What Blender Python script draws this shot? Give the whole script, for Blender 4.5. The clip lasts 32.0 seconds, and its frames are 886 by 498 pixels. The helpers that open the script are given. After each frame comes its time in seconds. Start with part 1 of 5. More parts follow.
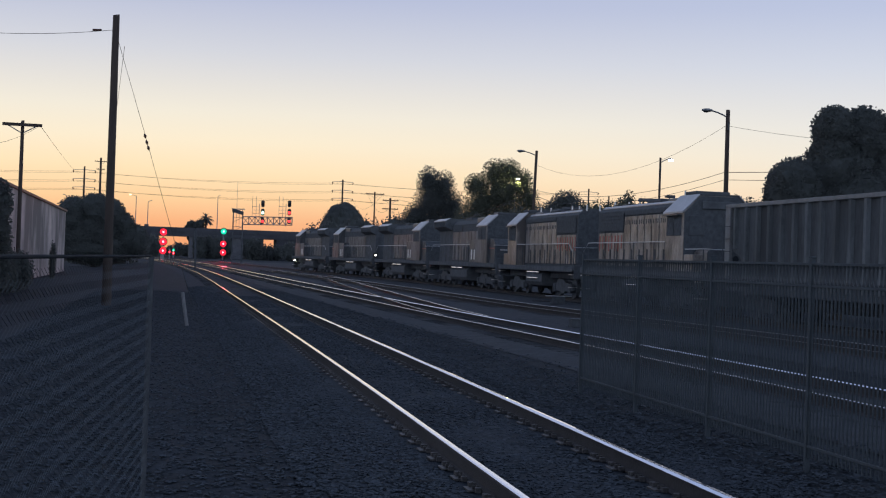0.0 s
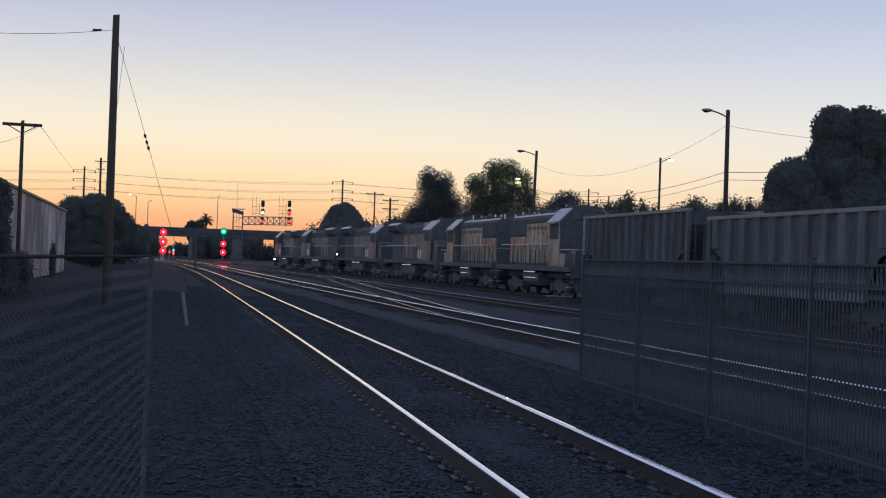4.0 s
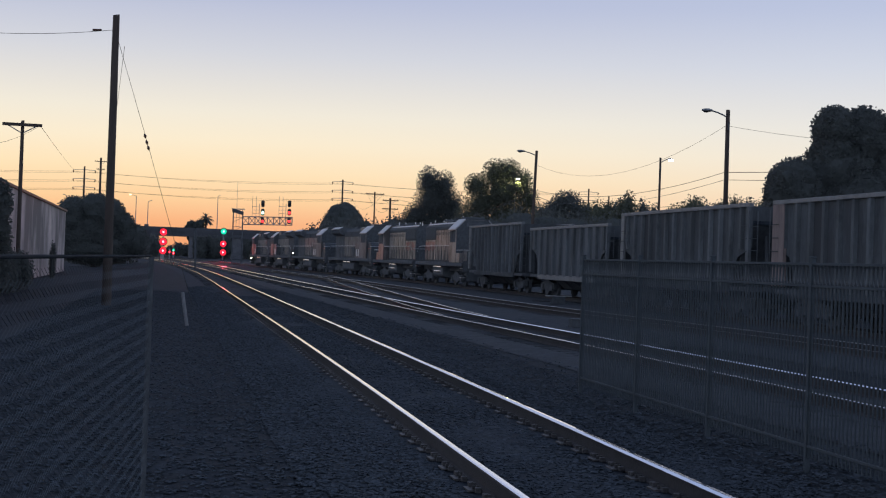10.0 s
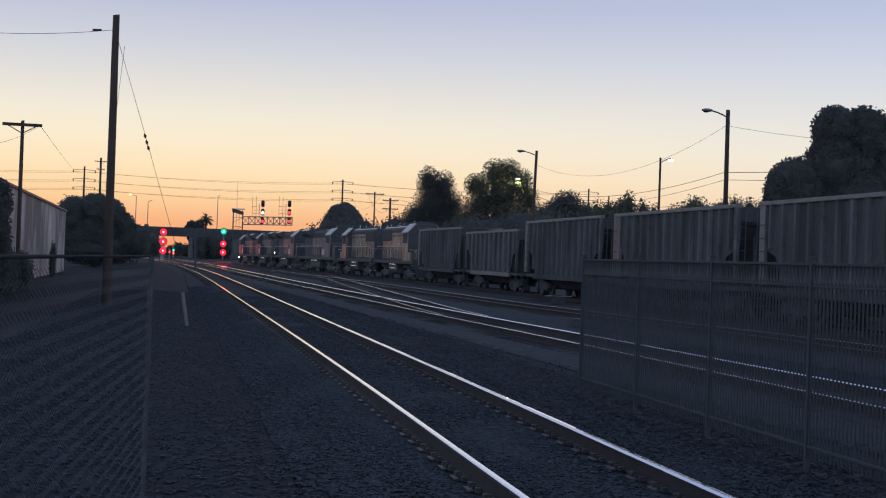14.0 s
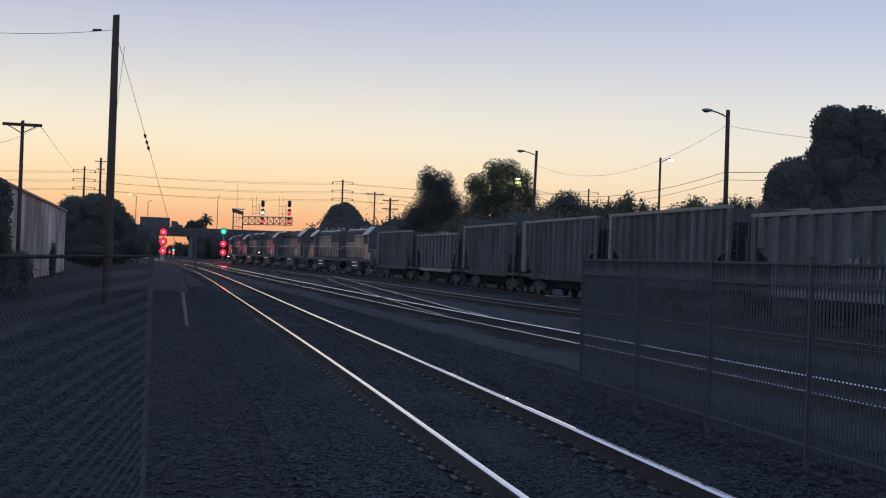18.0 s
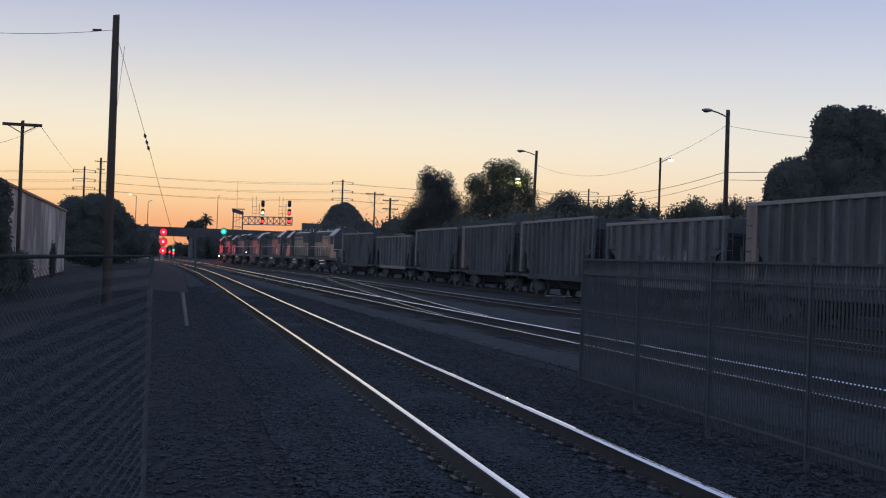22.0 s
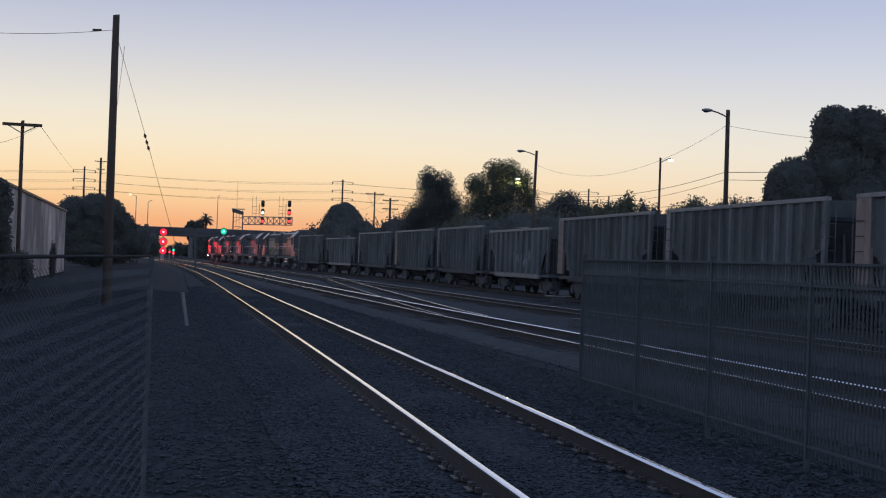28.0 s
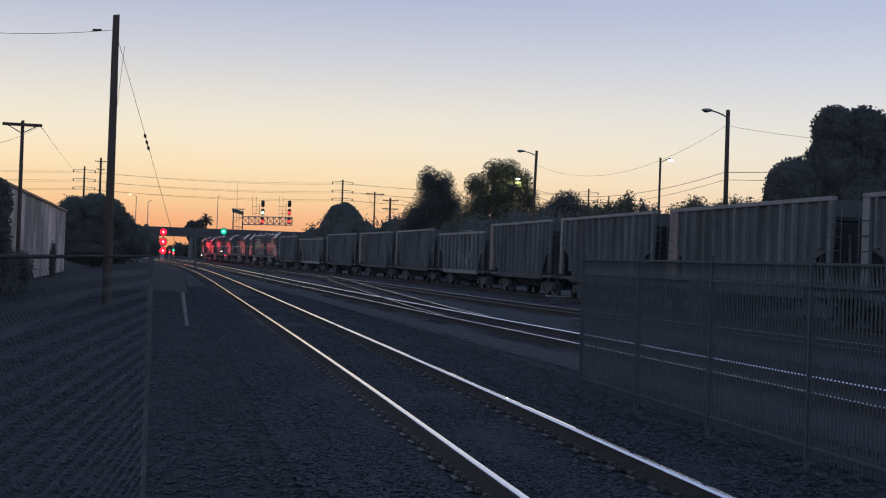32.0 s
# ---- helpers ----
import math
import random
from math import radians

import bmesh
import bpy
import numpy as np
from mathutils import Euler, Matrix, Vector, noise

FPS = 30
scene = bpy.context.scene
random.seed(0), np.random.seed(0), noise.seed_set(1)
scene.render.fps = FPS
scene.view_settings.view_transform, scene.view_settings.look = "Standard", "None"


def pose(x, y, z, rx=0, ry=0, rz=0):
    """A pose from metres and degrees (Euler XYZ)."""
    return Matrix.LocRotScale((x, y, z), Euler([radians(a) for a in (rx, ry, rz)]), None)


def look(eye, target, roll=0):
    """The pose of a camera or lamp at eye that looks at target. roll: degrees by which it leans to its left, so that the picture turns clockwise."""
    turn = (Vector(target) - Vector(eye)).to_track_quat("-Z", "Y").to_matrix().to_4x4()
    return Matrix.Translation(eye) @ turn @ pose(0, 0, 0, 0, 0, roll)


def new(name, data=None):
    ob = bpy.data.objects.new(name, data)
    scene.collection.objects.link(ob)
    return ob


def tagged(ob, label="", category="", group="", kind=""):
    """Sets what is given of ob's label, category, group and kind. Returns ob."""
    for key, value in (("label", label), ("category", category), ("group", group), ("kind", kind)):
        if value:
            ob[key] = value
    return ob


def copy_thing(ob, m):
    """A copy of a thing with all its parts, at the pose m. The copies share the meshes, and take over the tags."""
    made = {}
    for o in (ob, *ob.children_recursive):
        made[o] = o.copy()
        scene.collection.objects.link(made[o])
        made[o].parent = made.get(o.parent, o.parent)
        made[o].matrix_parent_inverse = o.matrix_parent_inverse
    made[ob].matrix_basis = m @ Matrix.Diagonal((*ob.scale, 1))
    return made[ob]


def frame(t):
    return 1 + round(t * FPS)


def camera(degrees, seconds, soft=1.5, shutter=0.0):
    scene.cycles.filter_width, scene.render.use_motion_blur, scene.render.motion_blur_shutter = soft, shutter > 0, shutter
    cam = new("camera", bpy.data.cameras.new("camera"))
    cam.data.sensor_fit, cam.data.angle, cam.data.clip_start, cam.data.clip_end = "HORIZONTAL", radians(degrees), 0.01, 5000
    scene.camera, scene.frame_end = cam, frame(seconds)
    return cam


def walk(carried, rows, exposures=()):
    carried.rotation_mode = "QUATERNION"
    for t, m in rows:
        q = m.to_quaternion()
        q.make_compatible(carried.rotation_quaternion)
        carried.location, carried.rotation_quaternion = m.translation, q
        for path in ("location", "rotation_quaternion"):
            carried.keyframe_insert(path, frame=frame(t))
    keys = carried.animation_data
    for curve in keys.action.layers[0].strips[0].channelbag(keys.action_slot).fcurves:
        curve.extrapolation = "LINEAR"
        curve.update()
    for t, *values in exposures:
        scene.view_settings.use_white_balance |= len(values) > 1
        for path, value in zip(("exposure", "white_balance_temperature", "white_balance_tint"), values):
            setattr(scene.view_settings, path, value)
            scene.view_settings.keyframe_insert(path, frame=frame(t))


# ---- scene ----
# camera: it stands still beside the chain-link fence
EYE = Vector((0.0, 0.0, 1.87))
HEADING, TILT = radians(11.744), radians(0.5135)
cam = camera(36.9, 32.0, soft=1.15)
AIM = EYE + 100 * Vector((math.sin(HEADING) * math.cos(TILT), math.cos(HEADING) * math.cos(TILT), math.sin(TILT)))
walk(cam, [(0.0, look(EYE, AIM, 2.0)), (32.0, look(EYE, AIM, 2.0))], exposures=[(0.0, 0.03), (32.0, -0.05)])

RAIL_TOP = 0.17


# ---- world: clear sky a quarter of an hour after sunset ----
def build_sky():
    world = bpy.data.worlds.new("dusk_sky")
    scene.world = world
    world.use_nodes = True
    nt = world.node_tree
    nt.nodes.clear()
    N = nt.nodes.new
    out, bg = N("ShaderNodeOutputWorld"), N("ShaderNodeBackground")
    tc, sep = N("ShaderNodeTexCoord"), N("ShaderNodeSeparateXYZ")
    nt.links.new(tc.outputs["Generated"], sep.inputs[0])

    def ramp(stops):
        r = N("ShaderNodeValToRGB")
        cr = r.color_ramp
        while len(cr.elements) < len(stops):
            cr.elements.new(1.0)
        for e, (p, c) in zip(cr.elements, stops):
            e.position, e.color = p, (*c, 1)
        nt.links.new(sep.outputs["Z"], r.inputs[0])
        return r
    west = ramp(WEST_SKY)
    east = ramp(EAST_SKY)
    dot = N("ShaderNodeVectorMath")
    dot.operation = "DOT_PRODUCT"
    nt.links.new(tc.outputs["Generated"], dot.inputs[0])
    dot.inputs[1].default_value = (-0.05, 1.0, 0.0)
    half = N("ShaderNodeMath")
    half.operation = "MULTIPLY_ADD"
    half.inputs[1].default_value, half.inputs[2].default_value = 0.5, 0.5
    nt.links.new(dot.outputs["Value"], half.inputs[0])
    mp = N("ShaderNodeValToRGB")
    while len(mp.color_ramp.elements) < len(GLOW_SPREAD):
        mp.color_ramp.elements.new(1.0)
    for e, (p, v) in zip(mp.color_ramp.elements, GLOW_SPREAD):
        e.position, e.color = p, (v, v, v, 1)
    nt.links.new(half.outputs[0], mp.inputs[0])
    mix = N("ShaderNodeMix")
    mix.data_type = "RGBA"
    nt.links.new(mp.outputs[0], mix.inputs[0])
    nt.links.new(east.outputs[0], mix.inputs[6])
    nt.links.new(west.outputs[0], mix.inputs[7])
    nt.links.new(mix.outputs[2], bg.inputs["Color"])
    bg.inputs["Strength"].default_value = SKY_STRENGTH
    nt.links.new(bg.outputs[0], out.inputs["Surface"])


SKY_STRENGTH = 1.03
GLOW_SPREAD = [(0.0, 0.0), (0.25, 0.06), (0.5, 0.30), (0.75, 0.52), (0.93, 0.78), (1.0, 1.0)]
WEST_SKY = [(0.0, (0.85, 0.34, 0.15)), (0.0227, (0.93, 0.45, 0.22)), (0.040, (0.96, 0.62, 0.33)), (0.061, (0.975, 0.755, 0.475)),
            (0.0837, (0.94, 0.815, 0.61)), (0.1045, (0.865, 0.80, 0.675)), (0.148, (0.64, 0.65, 0.70)), (0.19, (0.465, 0.505, 0.665)),
            (0.45, (0.29, 0.37, 0.56)), (0.7, (0.19, 0.25, 0.41)), (1.0, (0.14, 0.19, 0.33))]
EAST_SKY = [(0.0, (0.52, 0.63, 0.80)), (0.06, (0.58, 0.69, 0.88)), (0.15, (0.58, 0.69, 0.90)), (0.4, (0.39, 0.48, 0.67)), (0.7, (0.19, 0.25, 0.41)), (1.0, (0.14, 0.19, 0.33))]
build_sky()


# ---- materials ----
def mat(name, base, rough=0.7, metal=0.0, vary=0.25, scale=3.0, bump=0.0, bump_scale=30.0, coat=0.0, streak=0.0, island=False, stain=None, stain_at=0.62, obj_random=0.0, spec=0.5, relief=0.02):
    """A procedural surface: base colour broken up at two scales, with fine relief."""
    m = bpy.data.materials.new(name)
    m.use_nodes = True
    nt = m.node_tree
    b = nt.nodes["Principled BSDF"]
    N, link = nt.nodes.new, nt.links.new
    b.inputs["Roughness"].default_value, b.inputs["Metallic"].default_value = rough, metal
    b.inputs["Coat Weight"].default_value = coat
    b.inputs["Specular IOR Level"].default_value = spec
    tc = N("ShaderNodeTexCoord")
    src = tc.outputs["Object"]
    if streak:
        mp = N("ShaderNodeMapping")
        mp.inputs["Scale"].default_value = (1, 1, streak)
        link(src, mp.inputs[0])
        src = mp.outputs[0]
    big, fine = N("ShaderNodeTexNoise"), N("ShaderNodeTexNoise")
    big.inputs["Scale"].default_value, big.inputs["Detail"].default_value = scale, 5
    fine.inputs["Scale"].default_value, fine.inputs["Detail"].default_value = scale * 9, 3
    link(src, big.inputs["Vector"])
    link(src, fine.inputs["Vector"])
    add = N("ShaderNodeMath")
    add.operation = "MULTIPLY_ADD"
    link(fine.outputs["Fac"], add.inputs[0])
    add.inputs[1].default_value = 0.45
    link(big.outputs["Fac"], add.inputs[2])
    mr = N("ShaderNodeMapRange")
    link(add.outputs[0], mr.inputs["Value"])
    mr.inputs["From Min"].default_value, mr.inputs["From Max"].default_value = 0.45, 1.0
    mr.inputs["To Min"].default_value, mr.inputs["To Max"].default_value = 1 - vary, 1 + vary
    last = mr.outputs[0]
    if island or obj_random:
        rnd = N("ShaderNodeNewGeometry") if island else N("ShaderNodeObjectInfo")
        r2 = N("ShaderNodeMapRange")
        link(rnd.outputs["Random Per Island" if island else "Random"], r2.inputs["Value"])
        k = 0.35 if island else obj_random
        r2.inputs["To Min"].default_value, r2.inputs["To Max"].default_value = 1 - k, 1 + k
        mu = N("ShaderNodeMath")
        mu.operation = "MULTIPLY"
        link(last, mu.inputs[0])
        link(r2.outputs[0], mu.inputs[1])
        last = mu.outputs[0]
    col = N("ShaderNodeVectorMath")
    col.operation = "SCALE"
    col.inputs[0].default_value = base
    link(last, col.inputs["Scale"])
    colour = col.outputs[0]
    if stain:
        sn = N("ShaderNodeTexNoise")
        sn.inputs["Scale"].default_value, sn.inputs["Detail"].default_value = scale * 0.6, 6
        link(src, sn.inputs["Vector"])
        sr = N("ShaderNodeMapRange")
        sr.inputs["From Min"].default_value, sr.inputs["From Max"].default_value = stain_at - 0.07, stain_at + 0.07
        link(sn.outputs["Fac"], sr.inputs["Value"])
        mx = N("ShaderNodeMix")
        mx.data_type = "RGBA"
        link(sr.outputs[0], mx.inputs[0])
        link(colour, mx.inputs[6])
        mx.inputs[7].default_value = (*stain, 1)
        colour = mx.outputs[2]
    link(colour, b.inputs["Base Color"])
    rr = N("ShaderNodeMapRange")
    link(big.outputs["Fac"], rr.inputs["Value"])
    rr.inputs["To Min"].default_value, rr.inputs["To Max"].default_value = max(0.02, rough * 0.8), min(1, rough * 1.2)
    link(rr.outputs[0], b.inputs["Roughness"])
    if bump:
        bn, bp = N("ShaderNodeTexNoise"), N("ShaderNodeBump")
        bn.inputs["Scale"].default_value, bn.inputs["Detail"].default_value = bump_scale, 4
        link(src, bn.inputs["Vector"])
        bp.inputs["Strength"].default_value, bp.inputs["Distance"].default_value = bump, relief
        link(bn.outputs["Fac"], bp.inputs["Height"])
        link(bp.outputs[0], b.inputs["Normal"])
    return m


def glow(name, colour, strength):
    m = bpy.data.materials.new(name)
    m.use_nodes = True
    b = m.node_tree.nodes["Principled BSDF"]
    b.inputs["Base Color"].default_value = (*colour, 1)
    b.inputs["Emission Color"].default_value = (*colour, 1)
    b.inputs["Emission Strength"].default_value = strength
    b.inputs["Roughness"].default_value = 0.3
    return m


DIRT = mat("dry_dirt", (0.030, 0.0365, 0.045), 0.95, spec=0.1, vary=0.5, scale=1.4, bump=0.8, bump_scale=14, stain=(0.024, 0.029, 0.036), stain_at=0.56)
BALLAST = mat("ballast_bed", (0.040, 0.048, 0.058), 0.95, spec=0.1, vary=0.4, scale=2.5, bump=1.0, bump_scale=22)
STONE = mat("ballast_stone", (0.053, 0.063, 0.075), 0.95, spec=0.1, vary=0.2, scale=14, island=True, bump=0.3, bump_scale=60)
# lighter than BALLAST: the haze over the far yard is in this colour
YARDBED = mat("haze_lifted_ballast", (0.058, 0.065, 0.074), 0.95, spec=0.1, vary=0.35, scale=2.5, bump=1.0, bump_scale=22)
RAILHEAD = mat("polished_rail_head", (0.82, 0.84, 0.95), 0.11, 1.0, vary=0.08, scale=1.5)
RAILHEAD_WORN = mat("half_polished_rail_head", (0.56, 0.55, 0.58), 0.18, 1.0, vary=0.12, scale=1.5)
RAILHEAD_DULL = mat("dull_rail_head", (0.55, 0.54, 0.55), 0.25, 1.0, vary=0.15, scale=1.5)
RAILHEAD_RUSTY = mat("rust_filmed_rail_head", (0.42, 0.405, 0.40), 0.32, 0.9, vary=0.2, scale=1.5)
RAILHEAD_DIM = mat("rusted_yard_rail_head", (0.16, 0.155, 0.155), 0.55, 0.5, vary=0.2, scale=1.5)
RAILSIDE = mat("rusty_rail_side", (0.052, 0.048, 0.049), 0.8, spec=0.25, vary=0.35, scale=5, bump=0.3, bump_scale=60)
TIE = mat("creosoted_tie", (0.034, 0.037, 0.042), 0.95, spec=0.1, vary=0.4, scale=4, bump=0.6, bump_scale=25, obj_random=0.35)
TIEPLATE = mat("rusty_tie_plate", (0.085, 0.08, 0.08), 0.5, 0.4, vary=0.3, scale=12)
BLACKIRON = mat("black_fence_paint", (0.063, 0.076, 0.086), 0.75, spec=0.3, vary=0.2, scale=8, bump=0.1, bump_scale=80)
TOPRAIL = mat("dark_oxidised_pipe", (0.028, 0.032, 0.038), 0.9, 0.0, spec=0.1, vary=0.3, scale=6)
RINGMETAL = mat("worn_iron_ring", (0.08, 0.09, 0.10), 0.42, 0.6, vary=0.3, scale=12)
GALV = mat("galvanised_steel", (0.30, 0.31, 0.32), 0.5, 0.75, vary=0.2, scale=8)
DULLGALV = mat("weathered_zinc_wire", (0.076, 0.093, 0.103), 0.8, 0.0, vary=0.3, scale=8)
POLEWOOD = mat("weathered_pole_wood", (0.074, 0.056, 0.047), 0.9, vary=0.35, scale=5, bump=0.7, bump_scale=18, streak=0.12)
DARKWIRE = mat("dark_cable", (0.03, 0.03, 0.032), 0.6, vary=0.1)
INSUL = mat("brown_porcelain", (0.10, 0.05, 0.035), 0.2, vary=0.1)
LEAF = mat("dark_foliage", (0.125, 0.138, 0.135), 0.85, vary=0.25, scale=0.8, spec=0.12)
LEAF2 = mat("olive_foliage", (0.125, 0.138, 0.115), 0.85, vary=0.25, scale=0.8, spec=0.15)


def thin_leaf(m, colour):
    """Let light from behind glow through the leaves."""
    nt = m.node_tree
    out, b = nt.nodes["Material Output"], nt.nodes["Principled BSDF"]
    tr, mx = nt.nodes.new("ShaderNodeBsdfTranslucent"), nt.nodes.new("ShaderNodeMixShader")
    tr.inputs["Color"].default_value = (*colour, 1)
    mx.inputs[0].default_value = 0.45
    nt.links.new(b.outputs[0], mx.inputs[1])
    nt.links.new(tr.outputs[0], mx.inputs[2])
    nt.links.new(mx.outputs[0], out.inputs["Surface"])


thin_leaf(LEAF, (0.19, 0.19, 0.17))
thin_leaf(LEAF2, (0.21, 0.21, 0.14))
BARK = mat("tree_bark", (0.07, 0.055, 0.045), 0.95, vary=0.35, scale=4, bump=0.8, bump_scale=14, streak=0.3)
YELLOW = mat("faded_yellow_paint", (0.272, 0.240, 0.217), 0.37, spec=0.38, vary=0.6, scale=1.7, streak=0.5, bump=1.0, bump_scale=2.4, relief=0.08, stain=(0.135, 0.119, 0.11), stain_at=0.53)
SOOTYGREY = mat("sooty_grey_engine_paint", (0.152, 0.154, 0.160), 0.48, spec=0.22, vary=0.5, scale=1.7, streak=0.5, bump=1.0, bump_scale=2.4, relief=0.06, stain=(0.09, 0.09, 0.093), stain_at=0.54)
GREYROOF = mat("grey_roof_paint", (0.075, 0.08, 0.088), 0.42, vary=0.22, scale=1.1, stain=(0.06, 0.06, 0.06), stain_at=0.6)
# sky light on sloped roof panels and edges, put in a pale tone
CABROOF = mat("skylit_roof_tone", (0.38, 0.39, 0.42), 0.35, vary=0.25, scale=1.5)
UNDERGREY = mat("sooty_grey_frame", (0.115, 0.122, 0.131), 0.9, spec=0.2, vary=0.3, scale=2.5)
DARKMETAL = mat("black_grimy_steel", (0.105, 0.112, 0.121), 0.9, spec=0.2, vary=0.3, scale=3)
GRILLE = mat("dark_radiator_grille", (0.098, 0.106, 0.115), 0.9, 0.0, spec=0.15, vary=0.3, scale=6)
REDSTRIPE = mat("red_stripe_paint", (0.32, 0.055, 0.048), 0.4, vary=0.25, scale=3)
WHITEPAINT = mat("white_marking_paint", (0.72, 0.72, 0.70), 0.55, vary=0.15, scale=4)
STEELBRIGHT = mat("bright_worn_steel", (0.55, 0.55, 0.55), 0.35, 0.8, vary=0.2, scale=6)
TUBESTEEL = mat("polished_tube_steel", (0.86, 0.86, 0.88), 0.22, 1.0, vary=0.08, scale=4)
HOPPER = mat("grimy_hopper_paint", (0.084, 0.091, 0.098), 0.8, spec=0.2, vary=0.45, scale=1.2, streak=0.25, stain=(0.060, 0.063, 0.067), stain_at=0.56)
# paler than the walls: light caught by the ribs, with stains
LITRIB = mat("lit_rib_paint", (0.138, 0.149, 0.156), 0.8, spec=0.2, vary=0.45, scale=1.5, streak=0.3, stain=(0.09, 0.096, 0.10), stain_at=0.54)
HOPPER_BROWN = mat("oxide_brown_hopper_paint", (0.25, 0.19, 0.175), 0.9, vary=0.35, scale=1.2, streak=0.25, stain=(0.13, 0.095, 0.085), stain_at=0.58)
HOPPER_GREY = mat("pale_grey_hopper_paint", (0.098, 0.108, 0.117), 0.8, spec=0.25, vary=0.4, scale=1.2, streak=0.25, stain=(0.076, 0.08, 0.086), stain_at=0.58)
SPRAY = mat("pale_spray_paint", (0.20, 0.22, 0.25), 0.7, vary=0.4, scale=3, stain=(0.09, 0.10, 0.11), stain_at=0.5)
CHORD = mat("pale_top_chord", (0.185, 0.19, 0.195), 0.6, vary=0.3, scale=3)
CONCRETE = mat("bridge_concrete", (0.08, 0.082, 0.095), 0.9, vary=0.25, scale=0.4, bump=0.3, bump_scale=6, stain=(0.06, 0.06, 0.07), stain_at=0.6)
WALLPAINT = mat("stained_tilt_up_wall", (0.50, 0.42, 0.40), 0.9, vary=0.6, scale=0.42, streak=0.6, bump=0.3, bump_scale=10, stain=(0.20, 0.17, 0.165), stain_at=0.53)
ROOFEDGE = mat("rusty_roof_flashing", (0.22, 0.12, 0.08), 0.7, vary=0.3, scale=2)
SIGNALBLACK = mat("signal_black", (0.05, 0.048, 0.047), 0.5, vary=0.15)
RED_ON = glow("red_signal_light", (1.0, 0.012, 0.03), 2.2)
RED_CORE = glow("red_signal_lamp", (1.0, 0.14, 0.18), 9.0)
GREEN_CORE = glow("green_signal_lamp", (0.25, 1.0, 0.75), 5.0)
GREEN_ON = glow("green_signal_light", (0.005, 0.62, 0.36), 1.1)
WHITE_GREEN_ON = glow("pale_green_signal_light", (0.55, 1.0, 0.75), 3.0)
LAMP_ON = glow("street_lamp_light", (1.0, 0.95, 0.86), 12.0)
LAMP_DIM = glow("amber_lamp_light", (1.0, 0.75, 0.4), 4.0)
HEADLIGHT = glow("headlight", (1.0, 0.93, 0.80), 7.0)
GLASS = mat("dark_cab_glass", (0.03, 0.035, 0.04), 0.3, vary=0.1, spec=0.02)


# ---- small mesh tools ----
def finish(bm, name, material, smooth=False):
    me = bpy.data.meshes.new(name)
    bmesh.ops.recalc_face_normals(bm, faces=bm.faces)
    bm.to_mesh(me)
    bm.free()
    for m in (material if isinstance(material, (list, tuple)) else [material]):
        me.materials.append(m)
    if smooth:
        me.polygons.foreach_set("use_smooth", [True] * len(me.polygons))
    return me


def part(name, bm, material, parent, label="", smooth=False):
    ob = new(name, finish(bm, name, material, smooth))
    ob.parent = parent
    return tagged(ob, label) if label else ob


def thing(name, m, label, category, group="", kind=""):
    ob = new(name)
    ob.empty_display_size = 0.3
    ob.matrix_basis = m
    return tagged(ob, label, category, group, kind)


def solid(name, bm, material, label, category, m=None, group="", kind="", smooth=False):
    ob = new(name, finish(bm, name, material, smooth))
    if m:
        ob.matrix_basis = m
    return tagged(ob, label, category, group, kind)


def box(bm, x0, x1, y0, y1, z0, z1, bevel=0.0, mi=0):
    r = bmesh.ops.create_cube(bm, size=1, matrix=Matrix.Translation(((x0 + x1) / 2, (y0 + y1) / 2, (z0 + z1) / 2)) @ Matrix.Diagonal((x1 - x0, y1 - y0, z1 - z0, 1)))
    fs = {f for v in r["verts"] for f in v.link_faces}
    if bevel:
        es = {e for f in fs for e in f.edges}
        g = bmesh.ops.bevel(bm, geom=list(es), offset=bevel, segments=2, affect="EDGES", profile=0.5)
        fs = {f for f in g["faces"]} | {f for f in fs if f.is_valid}
    if mi:
        for f in fs:
            f.material_index = mi
    return bm


def rod(bm, a, b, r0, r1=None, n=8, mi=0):
    a, b = Vector(a), Vector(b)
    d = b - a
    m = Matrix.Translation((a + b) / 2) @ d.to_track_quat("Z", "Y").to_matrix().to_4x4()
    r = bmesh.ops.create_cone(bm, cap_ends=True, segments=n, radius1=r0, radius2=r0 if r1 is None else r1, depth=d.length, matrix=m)
    if mi:
        for f in {f for v in r["verts"] for f in v.link_faces}:
            f.material_index = mi
    return bm


def prism(bm, outline, y0, y1, mi=0):
    """A solid with the outline (x, z) swept from y0 to y1."""
    a = [bm.verts.new((x, y0, z)) for x, z in outline]
    b = [bm.verts.new((x, y1, z)) for x, z in outline]
    fs = [bm.faces.new(a), bm.faces.new(b)]
    n = len(a)
    for i in range(n):
        fs.append(bm.faces.new((a[i], a[(i + 1) % n], b[(i + 1) % n], b[i])))
    for f in fs:
        f.material_index = mi
    return bm


def side_prism(bm, outline, x0, x1, mi=0):
    """A solid with the outline (y, z) swept from x0 to x1."""
    a = [bm.verts.new((x0, y, z)) for y, z in outline]
    b = [bm.verts.new((x1, y, z)) for y, z in outline]
    fs = [bm.faces.new(a), bm.faces.new(b)]
    n = len(a)
    for i in range(n):
        fs.append(bm.faces.new((a[i], a[(i + 1) % n], b[(i + 1) % n], b[i])))
    for f in fs:
        f.material_index = mi
    return bm


def B():
    return bmesh.new()


